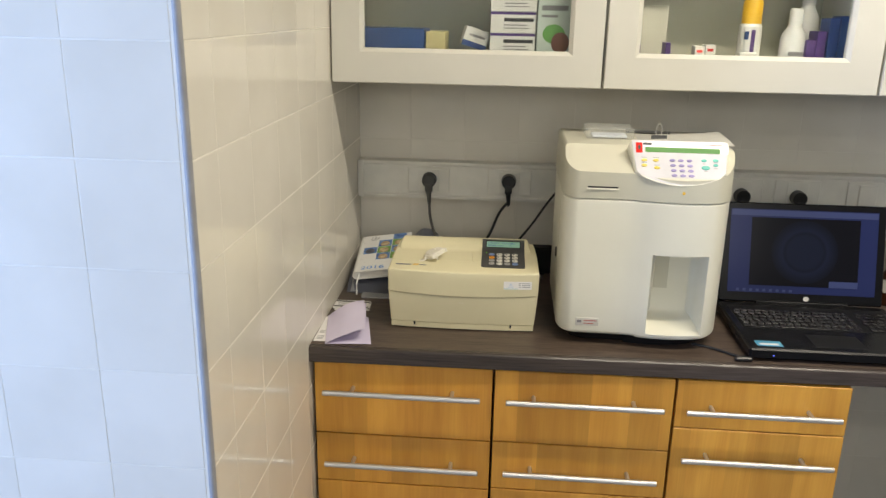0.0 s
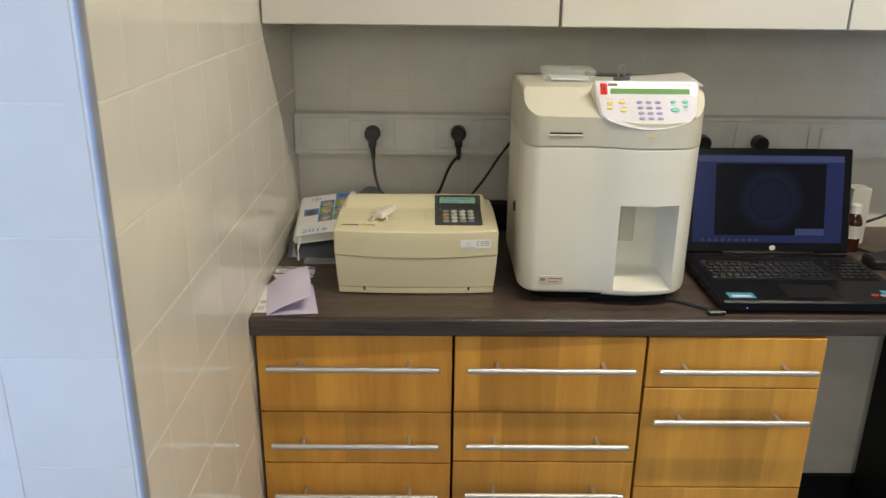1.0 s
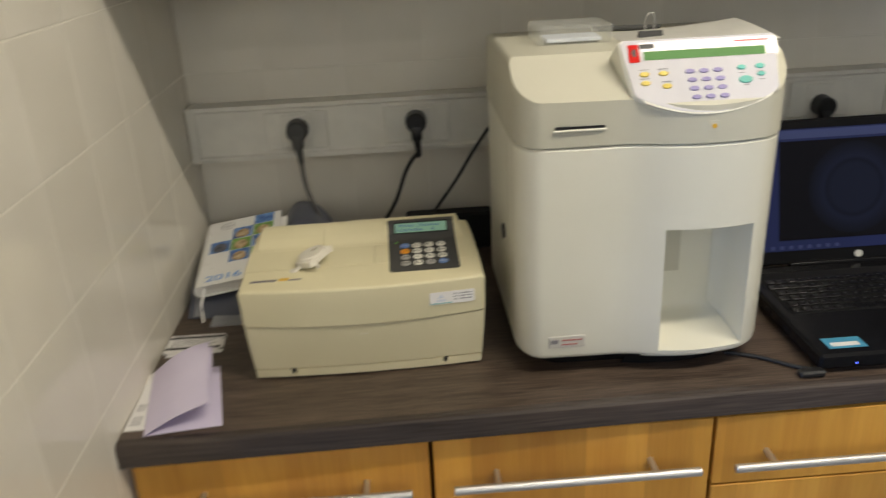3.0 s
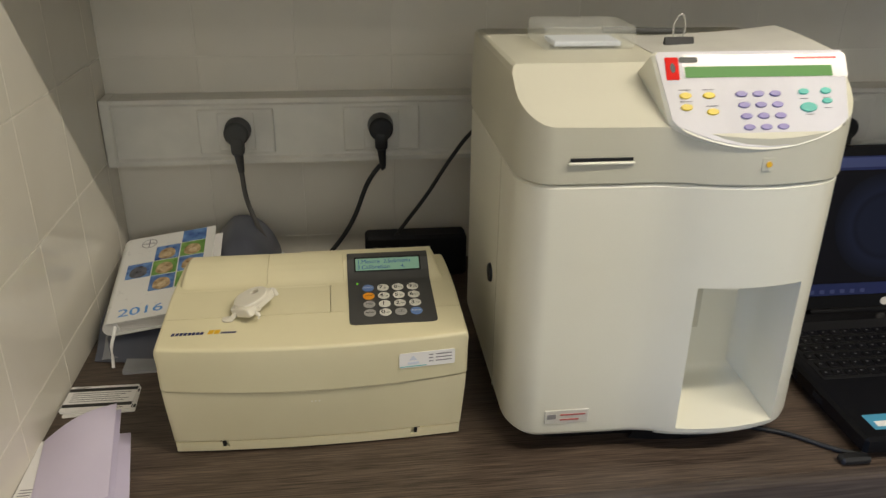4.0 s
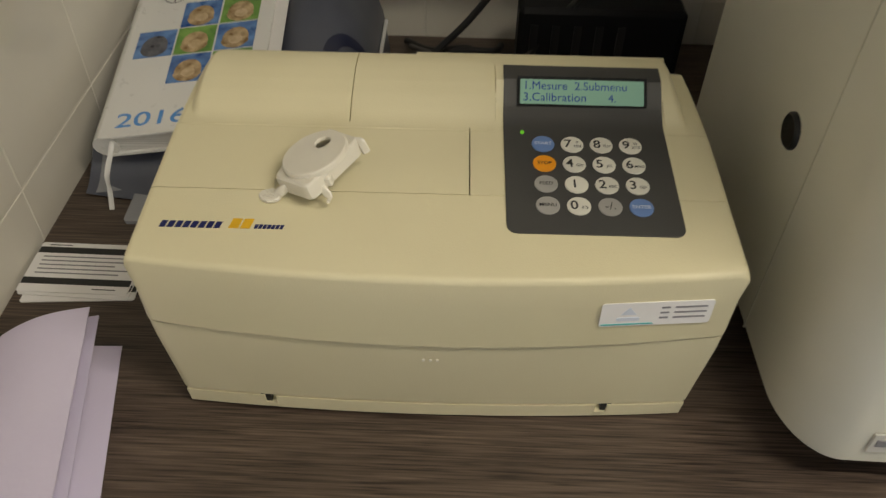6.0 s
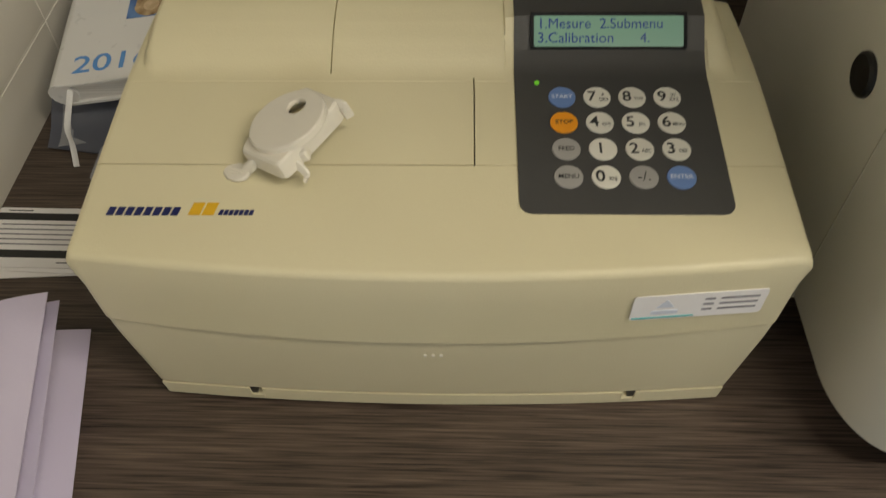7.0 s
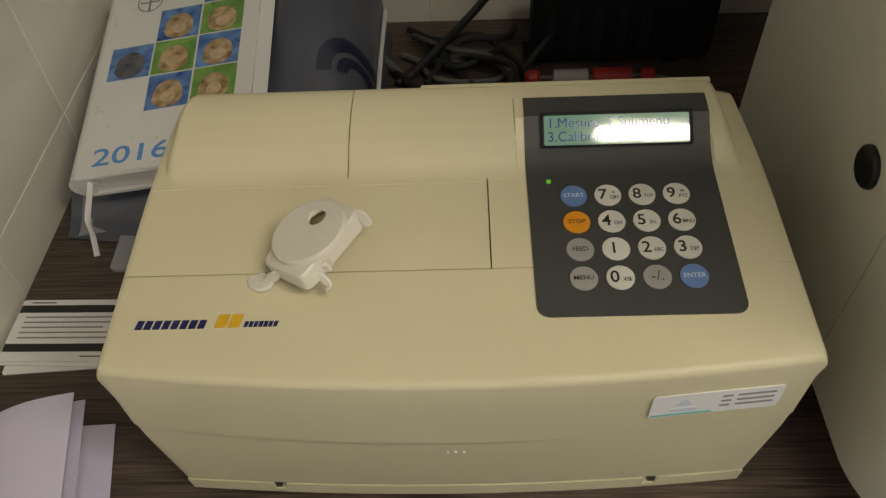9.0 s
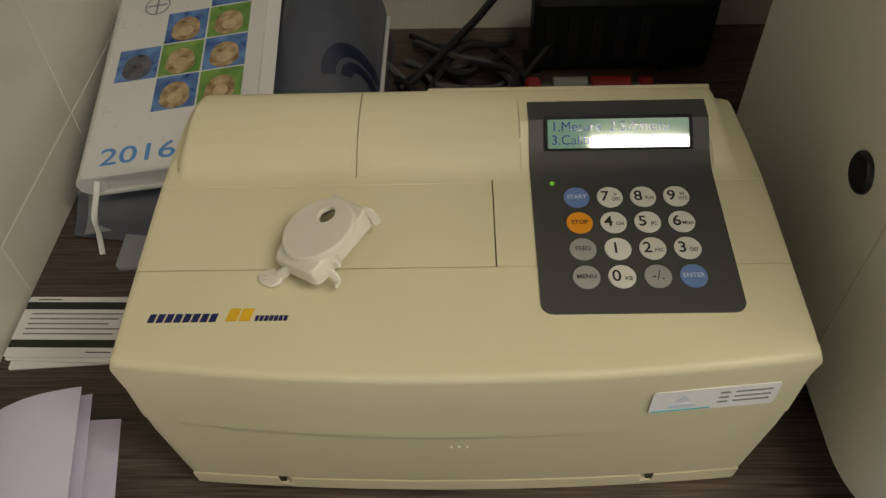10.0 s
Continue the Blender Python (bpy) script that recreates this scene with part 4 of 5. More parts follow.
part("hook", hose([CM @ Vector(q) for q in ((0.0225, 0.0085, 0.0085), (0.0262, 0.0070, 0.0080), (0.0268, 0.0062, 0.0055), (0.0272, 0.0058, 0.0005))], 0.0011, 8, 6, flat=2.2), CLIPWHITE, clip)
part("hook", hose([CM @ Vector(q) for q in ((0.0030, -0.0215, 0.0030), (0.0050, -0.0225, 0.0010), (0.0066, -0.0245, -0.0020), (0.0050, -0.0262, -0.0045))], 0.0011, 8, 6, flat=2.4), CLIPWHITE, clip)
part("hook", box(0.0040, 0.0098, -0.0195, -0.0135, 0.0005, 0.0070, 0.0010, m=CM), CLIPWHITE, clip)
PM = pose(0.2337, -0.4712, deck(0.2337, -0.4712) + 0.0006, 6, -6, -24)
paddle = part("paddle", prism(ellipse(0.0072, 0.0052), 0.0020, PM, bev=0.0008), CLIPWHITE, clip)
for k in range(3):
    part("rib", box(-0.0036, 0.0036, -0.0003 + 0.0018 * (k - 1), 0.0003 + 0.0018 * (k - 1), 0.0018, 0.0025, m=PM), CLIPWHITE, paddle)
part("arm", hose([PM @ Vector((0.0040, 0.0025, 0.0012)), PM @ Vector((0.0085, 0.0050, 0.0045)), CM @ Vector((-0.0165, -0.0125, 0.0025))], 0.0015, 8, 6, flat=2.0), CLIPWHITE, clip)

# ---- haematology analyser ----
AL, AR, AB = 0.545, 0.906, -0.238


def bow(x):
    """The bowed right facet of the front."""
    w = smooth((x - 0.680) / 0.052)
    return -0.5588 * (1 - w) + w * (-0.5600 - 0.0165 * (1 - ((max(x, 0.716) - 0.787) / 0.090) ** 2))


def footprint(inset=0.0, front=0.0):
    """The outline from the rear left corner round the front: flat left facet, bowed right facet, rounded corners."""
    out = [(AL, AB)]
    out += [(AL, y) for y in (-0.32, -0.42)]
    cx, cy, rx, ry = AL + 0.034, -0.505, 0.034, 0.052
    out += [(cx - rx * math.cos(radians(a)), cy - ry * math.sin(radians(a))) for a in range(0, 91, 6)]
    out += [(0.62, -0.558), (0.64, -0.5584)]
    for x in (0.664, 0.674, 0.684, 0.694, 0.704, 0.714, 0.726, 0.738, 0.76, 0.785, 0.81, 0.835, 0.857):
        out.append((x, bow(x)))
    out += [(0.846 + 0.060 * math.sin(radians(a)), -0.470 - 0.0975 * math.cos(radians(a))) for a in range(17, 91, 6)] + [(AR, -0.47)]
    out += [(AR, -0.36), (AR, AB)]
    mx, my = (AL + AR) / 2, -0.40
    return [(x + (inset if x < mx else -inset), y + (inset if y < my else -inset)) for x, y in out]


abc = thing("blood_analyser", (0.725, -0.40, 0.9), "tall ivory plastic blood analyser with a sloping control panel", "analyser")
levels = [(0.9235, 0.010), (0.9265, 0.004), (0.931, 0.001), (0.937, 0.0), (1.03, 0.0), (1.118, 0.0), (1.18, 0.0), (1.229, 0.0), (1.2315, 0.002)]
bm = bmesh.new()
loops = [[bm.verts.new((x, y, z)) for x, y in footprint(i)] for z, i in levels]
N = len(loops[0])
for li in range(len(levels) - 1):
    for k in range(N):
        j = (k + 1) % N
        a, b = loops[li], loops[li + 1]
        mid = (a[k].co + b[j].co) / 2
        if 0.738 - 1e-4 < mid.x < 0.857 + 1e-4 and mid.y < -0.5 and 0.938 < mid.z < 1.118:
            continue
        bm.faces.new((a[k], a[j], b[j], b[k]))
bm.faces.new(loops[0][::-1])
bm.faces.new(loops[-1])
# the sampling niche: walls run back to a smaller rear face
body = part("body", bm, SHELL, abc, sharp=14)
bm = bmesh.new()


def niche_ring(y, dx0, dx1, dz0, dz1, follow):
    pts = []
    for x in (0.738, 0.76, 0.785, 0.81, 0.835, 0.857):
        pts.append((x, 0.0))
    f = bow
    X = lambda x: 0.738 + dx0 + (x - 0.738) * (0.119 - dx0 - dx1) / 0.119
    yy = lambda x: f(x) if follow else y
    out = [(X(x), yy(x), 0.937 + dz0) for x, _ in pts]
    out += [(X(0.857), yy(0.857), zz) for zz in (1.03,)]
    out += [(X(x), yy(x), 1.118 - dz1) for x, _ in reversed(pts)]
    out += [(X(0.738), yy(0.738), zz) for zz in (1.03,)]
    return [bm.verts.new(p) for p in out]


nr = [niche_ring(0, 0, 0, 0, 0, True), niche_ring(-0.535, 0.002, 0.001, 0.003, 0.001, False), niche_ring(-0.505, 0.006, 0.002, 0.006, 0.002, False), niche_ring(-0.482, 0.014, 0.006, 0.012, 0.004, False), niche_ring(-0.472, 0.024, 0.016, 0.024, 0.012, False)]
for a, b in zip(nr, nr[1:]):
    for k in range(len(a)):
        j = (k + 1) % len(a)
        bm.faces.new((a[k], a[j], b[j], b[k]))
bm.faces.new(nr[-1])
niche = part("sampling_niche", bm, SHELL, abc, "recessed ivory sampling bay", sharp=40)
part("slide_plate", box(0.7640, 0.7950, -0.4745, -0.4715, 1.012, 1.098, 0.0006), HOOD, niche)
bm = bmesh.new()
base_loops = [[bm.verts.new((x, y, z)) for x, y in footprint(i)] for z, i in ((0.9015, 0.030), (0.925, 0.022))]
for k in range(N):
    j = (k + 1) % N
    bm.faces.new((base_loops[0][k], base_loops[0][j], base_loops[1][j], base_loops[1][k]))
bm.faces.new(base_loops[0][::-1])
bm.faces.new(base_loops[1])
part("base_plate", bm, SOOT, abc)
for x in (0.59, 0.86):
    for y in (-0.50, -0.28):
        part("foot", rod((x, y, 0.9), (x, y, 0.902), 0.012, seg=16), SOOT, abc)
# hood: the same outline, its top front cut to a slope
bm = bmesh.new()
hl = [[bm.verts.new((x, y, z)) for x, y in footprint(i)] for z, i in ((1.2323, 0.0015), (1.2345, -0.0012), (1.275, -0.0012), (1.310, -0.0005), (1.329, 0.0005), (1.334, 0.003), (1.336, 0.007))]
for a, b in zip(hl, hl[1:]):
    for k in range(N):
        j = (k + 1) % N
        bm.faces.new((a[k], a[j], b[j], b[k]))
bm.faces.new(hl[0][::-1])
bm.faces.new(hl[-1])
slope_n = Vector((0, -0.46, 0.89)).normalized()
cut = bmesh.ops.bisect_plane(bm, geom=bm.verts[:] + bm.edges[:] + bm.faces[:], plane_co=(0.6, -0.5585, 1.2915), plane_no=slope_n, clear_outer=True)
rim = [e for e in cut["geom_cut"] if isinstance(e, bmesh.types.BMEdge)]
bmesh.ops.edgeloop_fill(bm, edges=rim)
hood = part("hood", bm, HOOD, abc, "stone-grey upper hood", sharp=14)
part("ticket_slot", box(0.592, 0.655, -0.5608, -0.5585, 1.2578, 1.2610), BLACK, hood, "narrow black slot")
part("slot_lip", box(0.590, 0.657, -0.5625, -0.5590, 1.2545, 1.2572, 0.0008), SHELL, hood)
part("side_knob", rod((AL + 0.004, -0.415, 1.07), (AL - 0.003, -0.415, 1.07), 0.0125, 0.0115, 24, bev=0.0012), BLACK, body, "black round side knob")
part("side_seam", box(AL - 0.0004, AL + 0.001, -0.4525, -0.4515, 0.93, 1.229), HOOD, body)
part("name_plate", box(0.586, 0.637, -0.5592, -0.5575, 0.945, 0.963, 0.0006), SILVER, body, "silver name plate")
part("name_print", box(0.604, 0.633, -0.5598, -0.5590, 0.9560, 0.9578), DULLRED, body)
part("name_print", box(0.604, 0.626, -0.5598, -0.5590, 0.9495, 0.9512), DULLRED, body)
part("name_print", box(0.589, 0.599, -0.5600, -0.5590, 0.952, 0.958), GREYINK, body)
# control console: a wedge whose tilted face carries display and keys
CF = pose(0.781, -0.5772, 1.2705, 54.3, 0, 0)
face = [(-0.100, 0.104), (-0.104, 0.100), (-0.094, 0.030), (-0.089, 0.024)]
face += [(u, 0.0 + 0.022 * (u / 0.085) ** 2) for u in spread(-0.078, 0.078, 15)]
face += [(0.088, 0.024), (0.093, 0.030), (0.100, 0.099), (0.096, 0.104)]
con = part("console", prism(face, 0.045, CF @ pose(0, 0, -0.043), bev=0.003), SHELL, abc, "ivory control console with keys")
inner = [(u * 0.97, 0.0022 + v * 0.965) for u, v in face]
panel = part("key_panel", prism(inner, 0.0012, CF @ pose(0, 0, 0.0015)), CONSOLE, con, "pale grey membrane panel with coloured keys")
CK = CF @ pose(0, 0, 0.0026)


def console_key(u, v, w, h, material):
    part("key", prism(ellipse(w / 2, h / 2, u, v, 16), 0.0018, CK, bev=0.0006), material, panel)


badge = part("red_badge", prism(round_rect(0.0135, 0.0235, 0.001, 3, -0.0855, 0.0845), 0.0008, CK), BADGERED, panel, "red badge with a dark mark")
part("mark", prism(ellipse(0.0028, 0.0052, -0.0850, 0.0850, 12), 0.0003, CK @ pose(0, 0, 0.0008)), INK, badge)
part("name_bar", prism(round_rect(0.019, 0.006, 0.002, 3, -0.068, 0.0935), 0.0007, CK), INK, panel)
part("name_bar", prism(round_rect(0.045, 0.002, 0.0006, 3, 0.065, 0.0945), 0.0007, CK), RED, panel)
part("display_window", prism(round_rect(0.172, 0.0250, 0.002, 3, 0.0115, 0.0865), 0.0004, CK), GLOSSGREY, panel, "glossy window over the display")
part("display", prism(round_rect(0.154, 0.0115, 0.001, 3, 0.004, 0.0805), 0.0009, CK), LCDSTRIP, panel, "long green display strip")
for u, v in ((-0.0755, 0.0560), (-0.0755, 0.0440), (-0.0515, 0.0560), (-0.0495, 0.0390)):
    console_key(u, v, 0.0125, 0.0068, KEYYELLOW)
    part("print", prism(round_rect(0.012, 0.0008, 0.0003, 2, u, v + 0.0062), 0.0006, CK), GREYINK, panel)
for r in range(4):
    for c in range(3):
        console_key(-0.018 + 0.0175 * c + 0.0012 * r, 0.0570 - 0.0115 * r, 0.0120, 0.0062, PALELILAC)
for u, v, w in ((0.047, 0.0585, 0.0115), (0.0705, 0.0590, 0.0120), (0.0705, 0.0485, 0.0105), (0.050, 0.0420, 0.0180)):
    console_key(u, v, w, w * 0.56, KEYTEAL)
    part("print", prism(round_rect(0.008, 0.0008, 0.0003, 2, u, v - 0.0072), 0.0006, CK), GREYINK, panel)
part("lock_plate", prism(round_rect(0.013, 0.013, 0.002), 0.0012, pose(0.787, -0.5776, 1.2560, 88, 0, 0)), HOOD, hood)
part("lock", prism(ellipse(0.003, 0.003), 0.0022, pose(0.787, -0.5778, 1.2560, 88, 0, 0)), YELLOW, hood, "small brass lock")

cheek = prism([(-0.5235, 1.286), (-0.519, 1.302), (-0.470, 1.3335), (-0.395, 1.3345), (-0.395, 1.286)], 0.0250, pose(0.868, 0, 0, 90, 0, 90))
part("cheek", cheek, HOOD, abc, "stone-grey shoulder beside the console")

# ---- things on the analyser ----
tray_box = thing("plastic_box", (0.650, -0.36, 1.336), "small clear plastic box with a blue-white slip inside", "plastic box")
part("shell", box(0.597, 0.704, -0.40, -0.32, 1.3362, 1.362, 0.003), CLEARBOX, tray_box)
part("slip", box(0.612, 0.690, -0.392, -0.345, 1.3385, 1.344, 0.001), PRINTPALE, tray_box, "pale blue paper slip")
bc = thing("binder_clip", (0.763, -0.38, 1.336), "black binder clip with wire handles standing up", "clip")
part("jaw", prism([(-0.006, 0), (0.006, 0), (0.0015, 0.010), (-0.0015, 0.010)], 0.034, pose(0.746, -0.38, 1.3362, 90, 0, 90) @ pose(0, 0, 0)), BLACK, bc)
part("wire", hose([(0.756, -0.38, 1.344), (0.754, -0.382, 1.360), (0.758, -0.384, 1.370), (0.764, -0.384, 1.370), (0.768, -0.382, 1.360), (0.767, -0.38, 1.344)], 0.0009, 8), STEEL, bc)
slip = sheet(lambda u, v: (0.715 + 0.190 * u, -0.462 + 0.15 * v - 0.02 * u, 1.3368 + 0.004 * math.sin(2.2 * v) * u + 0.011 * u * u * (0.5 + 0.5 * v)), spread(0, 1, 14), spread(0, 1, 8), 0.0006)
solid("folded_sheet", slip, GREYPAPER, "white sheet of paper curling up on the analyser", "paper")
solid("pen", rod((0.70, -0.29, 1.3406), (0.80, -0.31, 1.3406), 0.0042, seg=12), GREYPLUG, "dark pen lying on the analyser", "pen")

# ---- laptop ----
lap = thing("laptop", (1.165, -0.46, 0.9), "open black laptop showing a dark blue microscope image", "laptop")
B0, B1, BF, BH = 0.955, 1.356, -0.606, -0.315
base = part("base", box(B0, B1, BF, BH, 0.906, 0.930, 0.004), LAPBLACK, lap)
for x in (B0 + 0.03, B1 - 0.03):
    for y in (BF + 0.03, BH - 0.03):
        part("foot", rod((x, y, 0.9), (x, y, 0.907), 0.008, seg=14), SOOT, lap)
part("keyboard_bed", box(B0 + 0.018, B1 - 0.018, BF + 0.120, BH - 0.028, 0.9295, 0.9307), SOOT, base)
part("touchpad", box(1.10, 1.21, BF + 0.022, BF + 0.092, 0.9295, 0.9305, 0.0004), SOOT, base)
part("front_sticker", box(0.975, 1.030, BF + 0.016, BF + 0.044, 0.9297, 0.9305), STICKERCYAN, base, "cyan and white sticker")
part("front_sticker", box(0.982, 1.022, BF + 0.021, BF + 0.031, 0.9305, 0.9308), BOTTLEWHITE, base)
part("front_sticker", box(1.276, 1.290, BF + 0.030, BF + 0.042, 0.9297, 0.9305), LEADRED, base, "small red sticker")
part("front_sticker", box(1.295, 1.310, BF + 0.030, BF + 0.042, 0.9297, 0.9305), KEYGREY, base)
part("front_sticker", box(1.304, 1.326, BF + 0.046, BF + 0.062, 0.9297, 0.9305), STICKERCYAN, base)
part("indicator", box(1.005, 1.008, BF - 0.0006, BF + 0.001, 0.914, 0.916), LEDBLUE, base, "tiny blue light")
for i in range(2):
    part("port", box(B0 - 0.0006, B0 + 0.001, BF + 0.09 + 0.06 * i, BF + 0.11 + 0.06 * i, 0.914, 0.922), SOOT, base)
SM = pose(0, BH + 0.004, 0.930, -14.5, 0, 0)
lid = part("lid", box(B0 + 0.004, B1 - 0.004, -0.004, 0.008, 0.0, 0.246, 0.003, m=SM), LAPBLACK, lap, "glossy black screen lid")
scr = part("screen", box(B0 + 0.024, B1 - 0.024, -0.0052, -0.0042, 0.024, 0.230, m=SM), SCREENBLUE, lid, "dark blue lit screen")
part("screen_window", box(1.030, 1.290, -0.0058, -0.0053, 0.042, 0.210, m=SM), SCREENBLACK, scr)
part("screen_bar", box(B0 + 0.026, B1 - 0.026, -0.0057, -0.0053, 0.214, 0.228, m=SM), SCREENPALE, scr)
part("screen_button", box(1.222, 1.290, -0.0064, -0.0059, 0.042, 0.058, m=SM), SCREENPALE, scr)
part("screen_disc", prism(ellipse(0.080, 0.078, n=48), 0.0004, SM @ pose(1.160, -0.0060, 0.127, 90, 0, 0)), SCREENDISC, scr, "dim round microscope field")
for k in range(9):
    part("task_icon", box(1.00 + 0.016 * k, 1.007 + 0.016 * k, -0.0057, -0.0053, 0.027, 0.033, m=SM), SCREENPALE, scr)
part("badge", prism(ellipse(0.007, 0.006), 0.0006, SM @ pose(1.170, -0.0042, 0.012, 90, 0, 0)), SILVER, lid, "round silver badge")
part("hinge", rod((1.05, BH + 0.001, 0.930), (1.27, BH + 0.001, 0.930), 0.006, seg=16), LAPBLACK, lap)
key_bm = box(-0.0072, 0.0072, -0.0072, 0.0072, 0, 0.0022, 0.0010, 1)
key_me = finish(key_bm, "laptop_key", LAPBLACK)
for r in range(6):
    for c in range(22):
        if c == 16:
            continue
        k = new("laptop_key", key_me)
        k.parent = base
        k.location = Vector((B0 + 0.028 + 0.0166 * c + (0.004 if r % 2 else 0), BF + 0.132 + 0.0238 * r * 0.82, 0.9306)) - ORIGIN[base.name]
mark_me = finish(box(-0.0022, 0.0002, -0.0004, 0.0018, 0, 0.0002), "key_legend", LEGEND)
for r in range(6):
    for c in range(22):
        if c == 16 or (r == 0 and 4 < c < 10):
            continue
        k = new("key_legend", mark_me)
        k.parent = base
        k.location = Vector((B0 + 0.028 + 0.0166 * c + (0.004 if r % 2 else 0), BF + 0.132 + 0.0238 * r * 0.82, 0.93285)) - ORIGIN[base.name]
solid("laptop_cable", hose([(0.85, -0.535, 0.9035), (0.89, -0.553, 0.9035), (0.93, -0.585, 0.9035), (0.950, -0.60, 0.9055)], 0.003), CABLE, "thin black cable running to the laptop", "cable")
solid("cable_plug", box(0.925, 0.962, -0.615, -0.600, 0.9005, 0.9105, 0.003), BLACK, "black cable plug beside the laptop", "plug")

# ---- beside the laptop ----
bt = thing("medicine_bottle", (1.415, -0.20, 0.9), "brown glass bottle with a white cap", "bottle")
part("body", turned([(0.018, 0), (0.020, 0.003), (0.020, 0.075), (0.016, 0.088), (0.011, 0.094), (0.011, 0.100)], (1.415, -0.20, 0.9)), AMBER, bt)
part("cap", turned([(0.0135, 0.098), (0.0135, 0.118), (0.012, 0.120)], (1.415, -0.20, 0.9)), BOTTLEWHITE, bt, "white screw cap")
part("label", turned([(0.0204, 0.035), (0.0204, 0.068)], (1.415, -0.20, 0.9)), GREYPAPER, bt)
carton(1.428, 1.475, -0.15, -0.10, 0.9, 1.045, BOXTAN, "upright off-white box near the wall", name="upright_box")
for k, pts in enumerate(([(1.40, -0.10, 0.905), (1.46, -0.24, 0.905), (1.53, -0.20, 0.91), (1.50, -0.30, 0.905), (1.42, -0.32, 0.905), (1.48, -0.38, 0.905), (1.60, -0.34, 0.905)],
                         [(1.45, -0.07, 0.905), (1.52, -0.12, 0.96), (1.60, -0.10, 0.97), (1.66, -0.2, 0.905), (1.55, -0.28, 0.905), (1.46, -0.27, 0.905)],
                         [(1.41, -0.28, 0.905), (1.46, -0.33, 0.905), (1.52, -0.31, 0.905), (1.58, -0.39, 0.905), (1.70, -0.40, 0.905)])):
    solid("loose_cable", hose(pts, 0.0034), CABLE, "black cable looped on the worktop", "cable", group="loose cables")
solid("power_adapter", box(1.40, 1.50, -0.345, -0.285, 0.9, 0.925, 0.006), BLACK, "black power adapter among the cables", "adapter")

# ---- behind the chemistry analyser ----
bb = thing("power_supply", (0.465, -0.11, 0.9), "black power supply box in the shade against the wall", "power supply")
part("case", box(0.398, 0.566, -0.088, -0.048, 0.904, 0.979, 0.005), SOOT, bb)
for i in range(5):
    part("vent", box(0.41 + 0.022 * i, 0.418 + 0.022 * i, -0.0892, -0.0875, 0.918, 0.962), BLACK, bb)
for x in (0.40, 0.53):
    part("foot", box(x - 0.008, x + 0.008, -0.085, -0.052, 0.9, 0.905), SOOT, bb)
lead = thing("test_lead", (0.45, -0.20, 0.905), "red and white connector lead lying behind the analyser", "connector lead")
part("tip", rod((0.391, -0.116, 0.9085), (0.405, -0.116, 0.9085), 0.0075, seg=16, bev=0.003), LEADRED, lead)
part("sleeve", rod((0.417, -0.116, 0.9085), (0.449, -0.116, 0.9085), 0.0075, seg=16, bev=0.001), LEADGREY, lead, "white sleeve greyed for the shade")
part("sleeve", rod((0.453, -0.116, 0.9085), (0.489, -0.116, 0.9085), 0.0080, seg=16, bev=0.001), LEADRED, lead, "red sleeve")
part("wire", hose([(0.405, -0.116, 0.9085), (0.45, -0.116, 0.9085), (0.51, -0.116, 0.9085), (0.53, -0.13, 0.906)], 0.0022, 8), CABLEWHITE, lead)
part("tip", rod((0.497, -0.116, 0.9085), (0.510, -0.116, 0.9085), 0.0075, seg=16, bev=0.002), LEADRED, lead)
TANGLE = [
    ([(0.30, -0.05, 0.905), (0.34, -0.12, 0.908), (0.39, -0.17, 0.906), (0.36, -0.22, 0.905), (0.30, -0.20, 0.906), (0.28, -0.14, 0.905)], CABLE),
    ([(0.27, -0.10, 0.906), (0.32, -0.16, 0.912), (0.38, -0.14, 0.912), (0.42, -0.19, 0.906), (0.38, -0.25, 0.905)], CABLE),
    ([(0.29, -0.25, 0.905), (0.33, -0.19, 0.914), (0.37, -0.20, 0.912), (0.40, -0.23, 0.906)], CABLEWHITE),
    ([(0.275, -0.07, 0.905), (0.31, -0.09, 0.907), (0.35, -0.075, 0.906), (0.375, -0.10, 0.906)], CABLEWHITE),
    ([(0.30, -0.15, 0.915), (0.35, -0.18, 0.918), (0.34, -0.24, 0.908), (0.30, -0.28, 0.905)], CABLE),
    ([(0.34, -0.09, 0.915), (0.38, -0.13, 0.93), (0.36, -0.19, 0.915), (0.39, -0.27, 0.906)], CABLE),
    ([(0.28, -0.03, 0.908), (0.31, -0.06, 0.914), (0.35, -0.05, 0.912), (0.38, -0.08, 0.908), (0.40, -0.12, 0.905)], CABLE),
    ([(0.272, -0.115, 0.905), (0.30, -0.09, 0.910), (0.335, -0.105, 0.916), (0.37, -0.07, 0.910)], CABLE),
    ([(0.285, -0.045, 0.910), (0.32, -0.085, 0.922), (0.36, -0.095, 0.918), (0.385, -0.125, 0.906)], CABLEGREY),
    ([(0.30, -0.12, 0.907), (0.33, -0.07, 0.918), (0.375, -0.055, 0.913), (0.385, -0.03, 0.906)], CABLE),
    ([(0.29, -0.08, 0.906), (0.31, -0.115, 0.909), (0.36, -0.118, 0.908), (0.383, -0.095, 0.906)], CABLEWHITE),
]
for pts, mm in TANGLE:
    solid("loose_cable", hose(pts, 0.0036 if mm is CABLE else 0.0028), mm, "black cable in the tangle behind the analyser" if mm is CABLE else "grey cable in the tangle behind the analyser" if mm is CABLEGREY else "pale grey cable in the tangle behind the analyser", "cable", group="tangled cables")

# ---- diary, plastic bag and sleeve in the corner ----


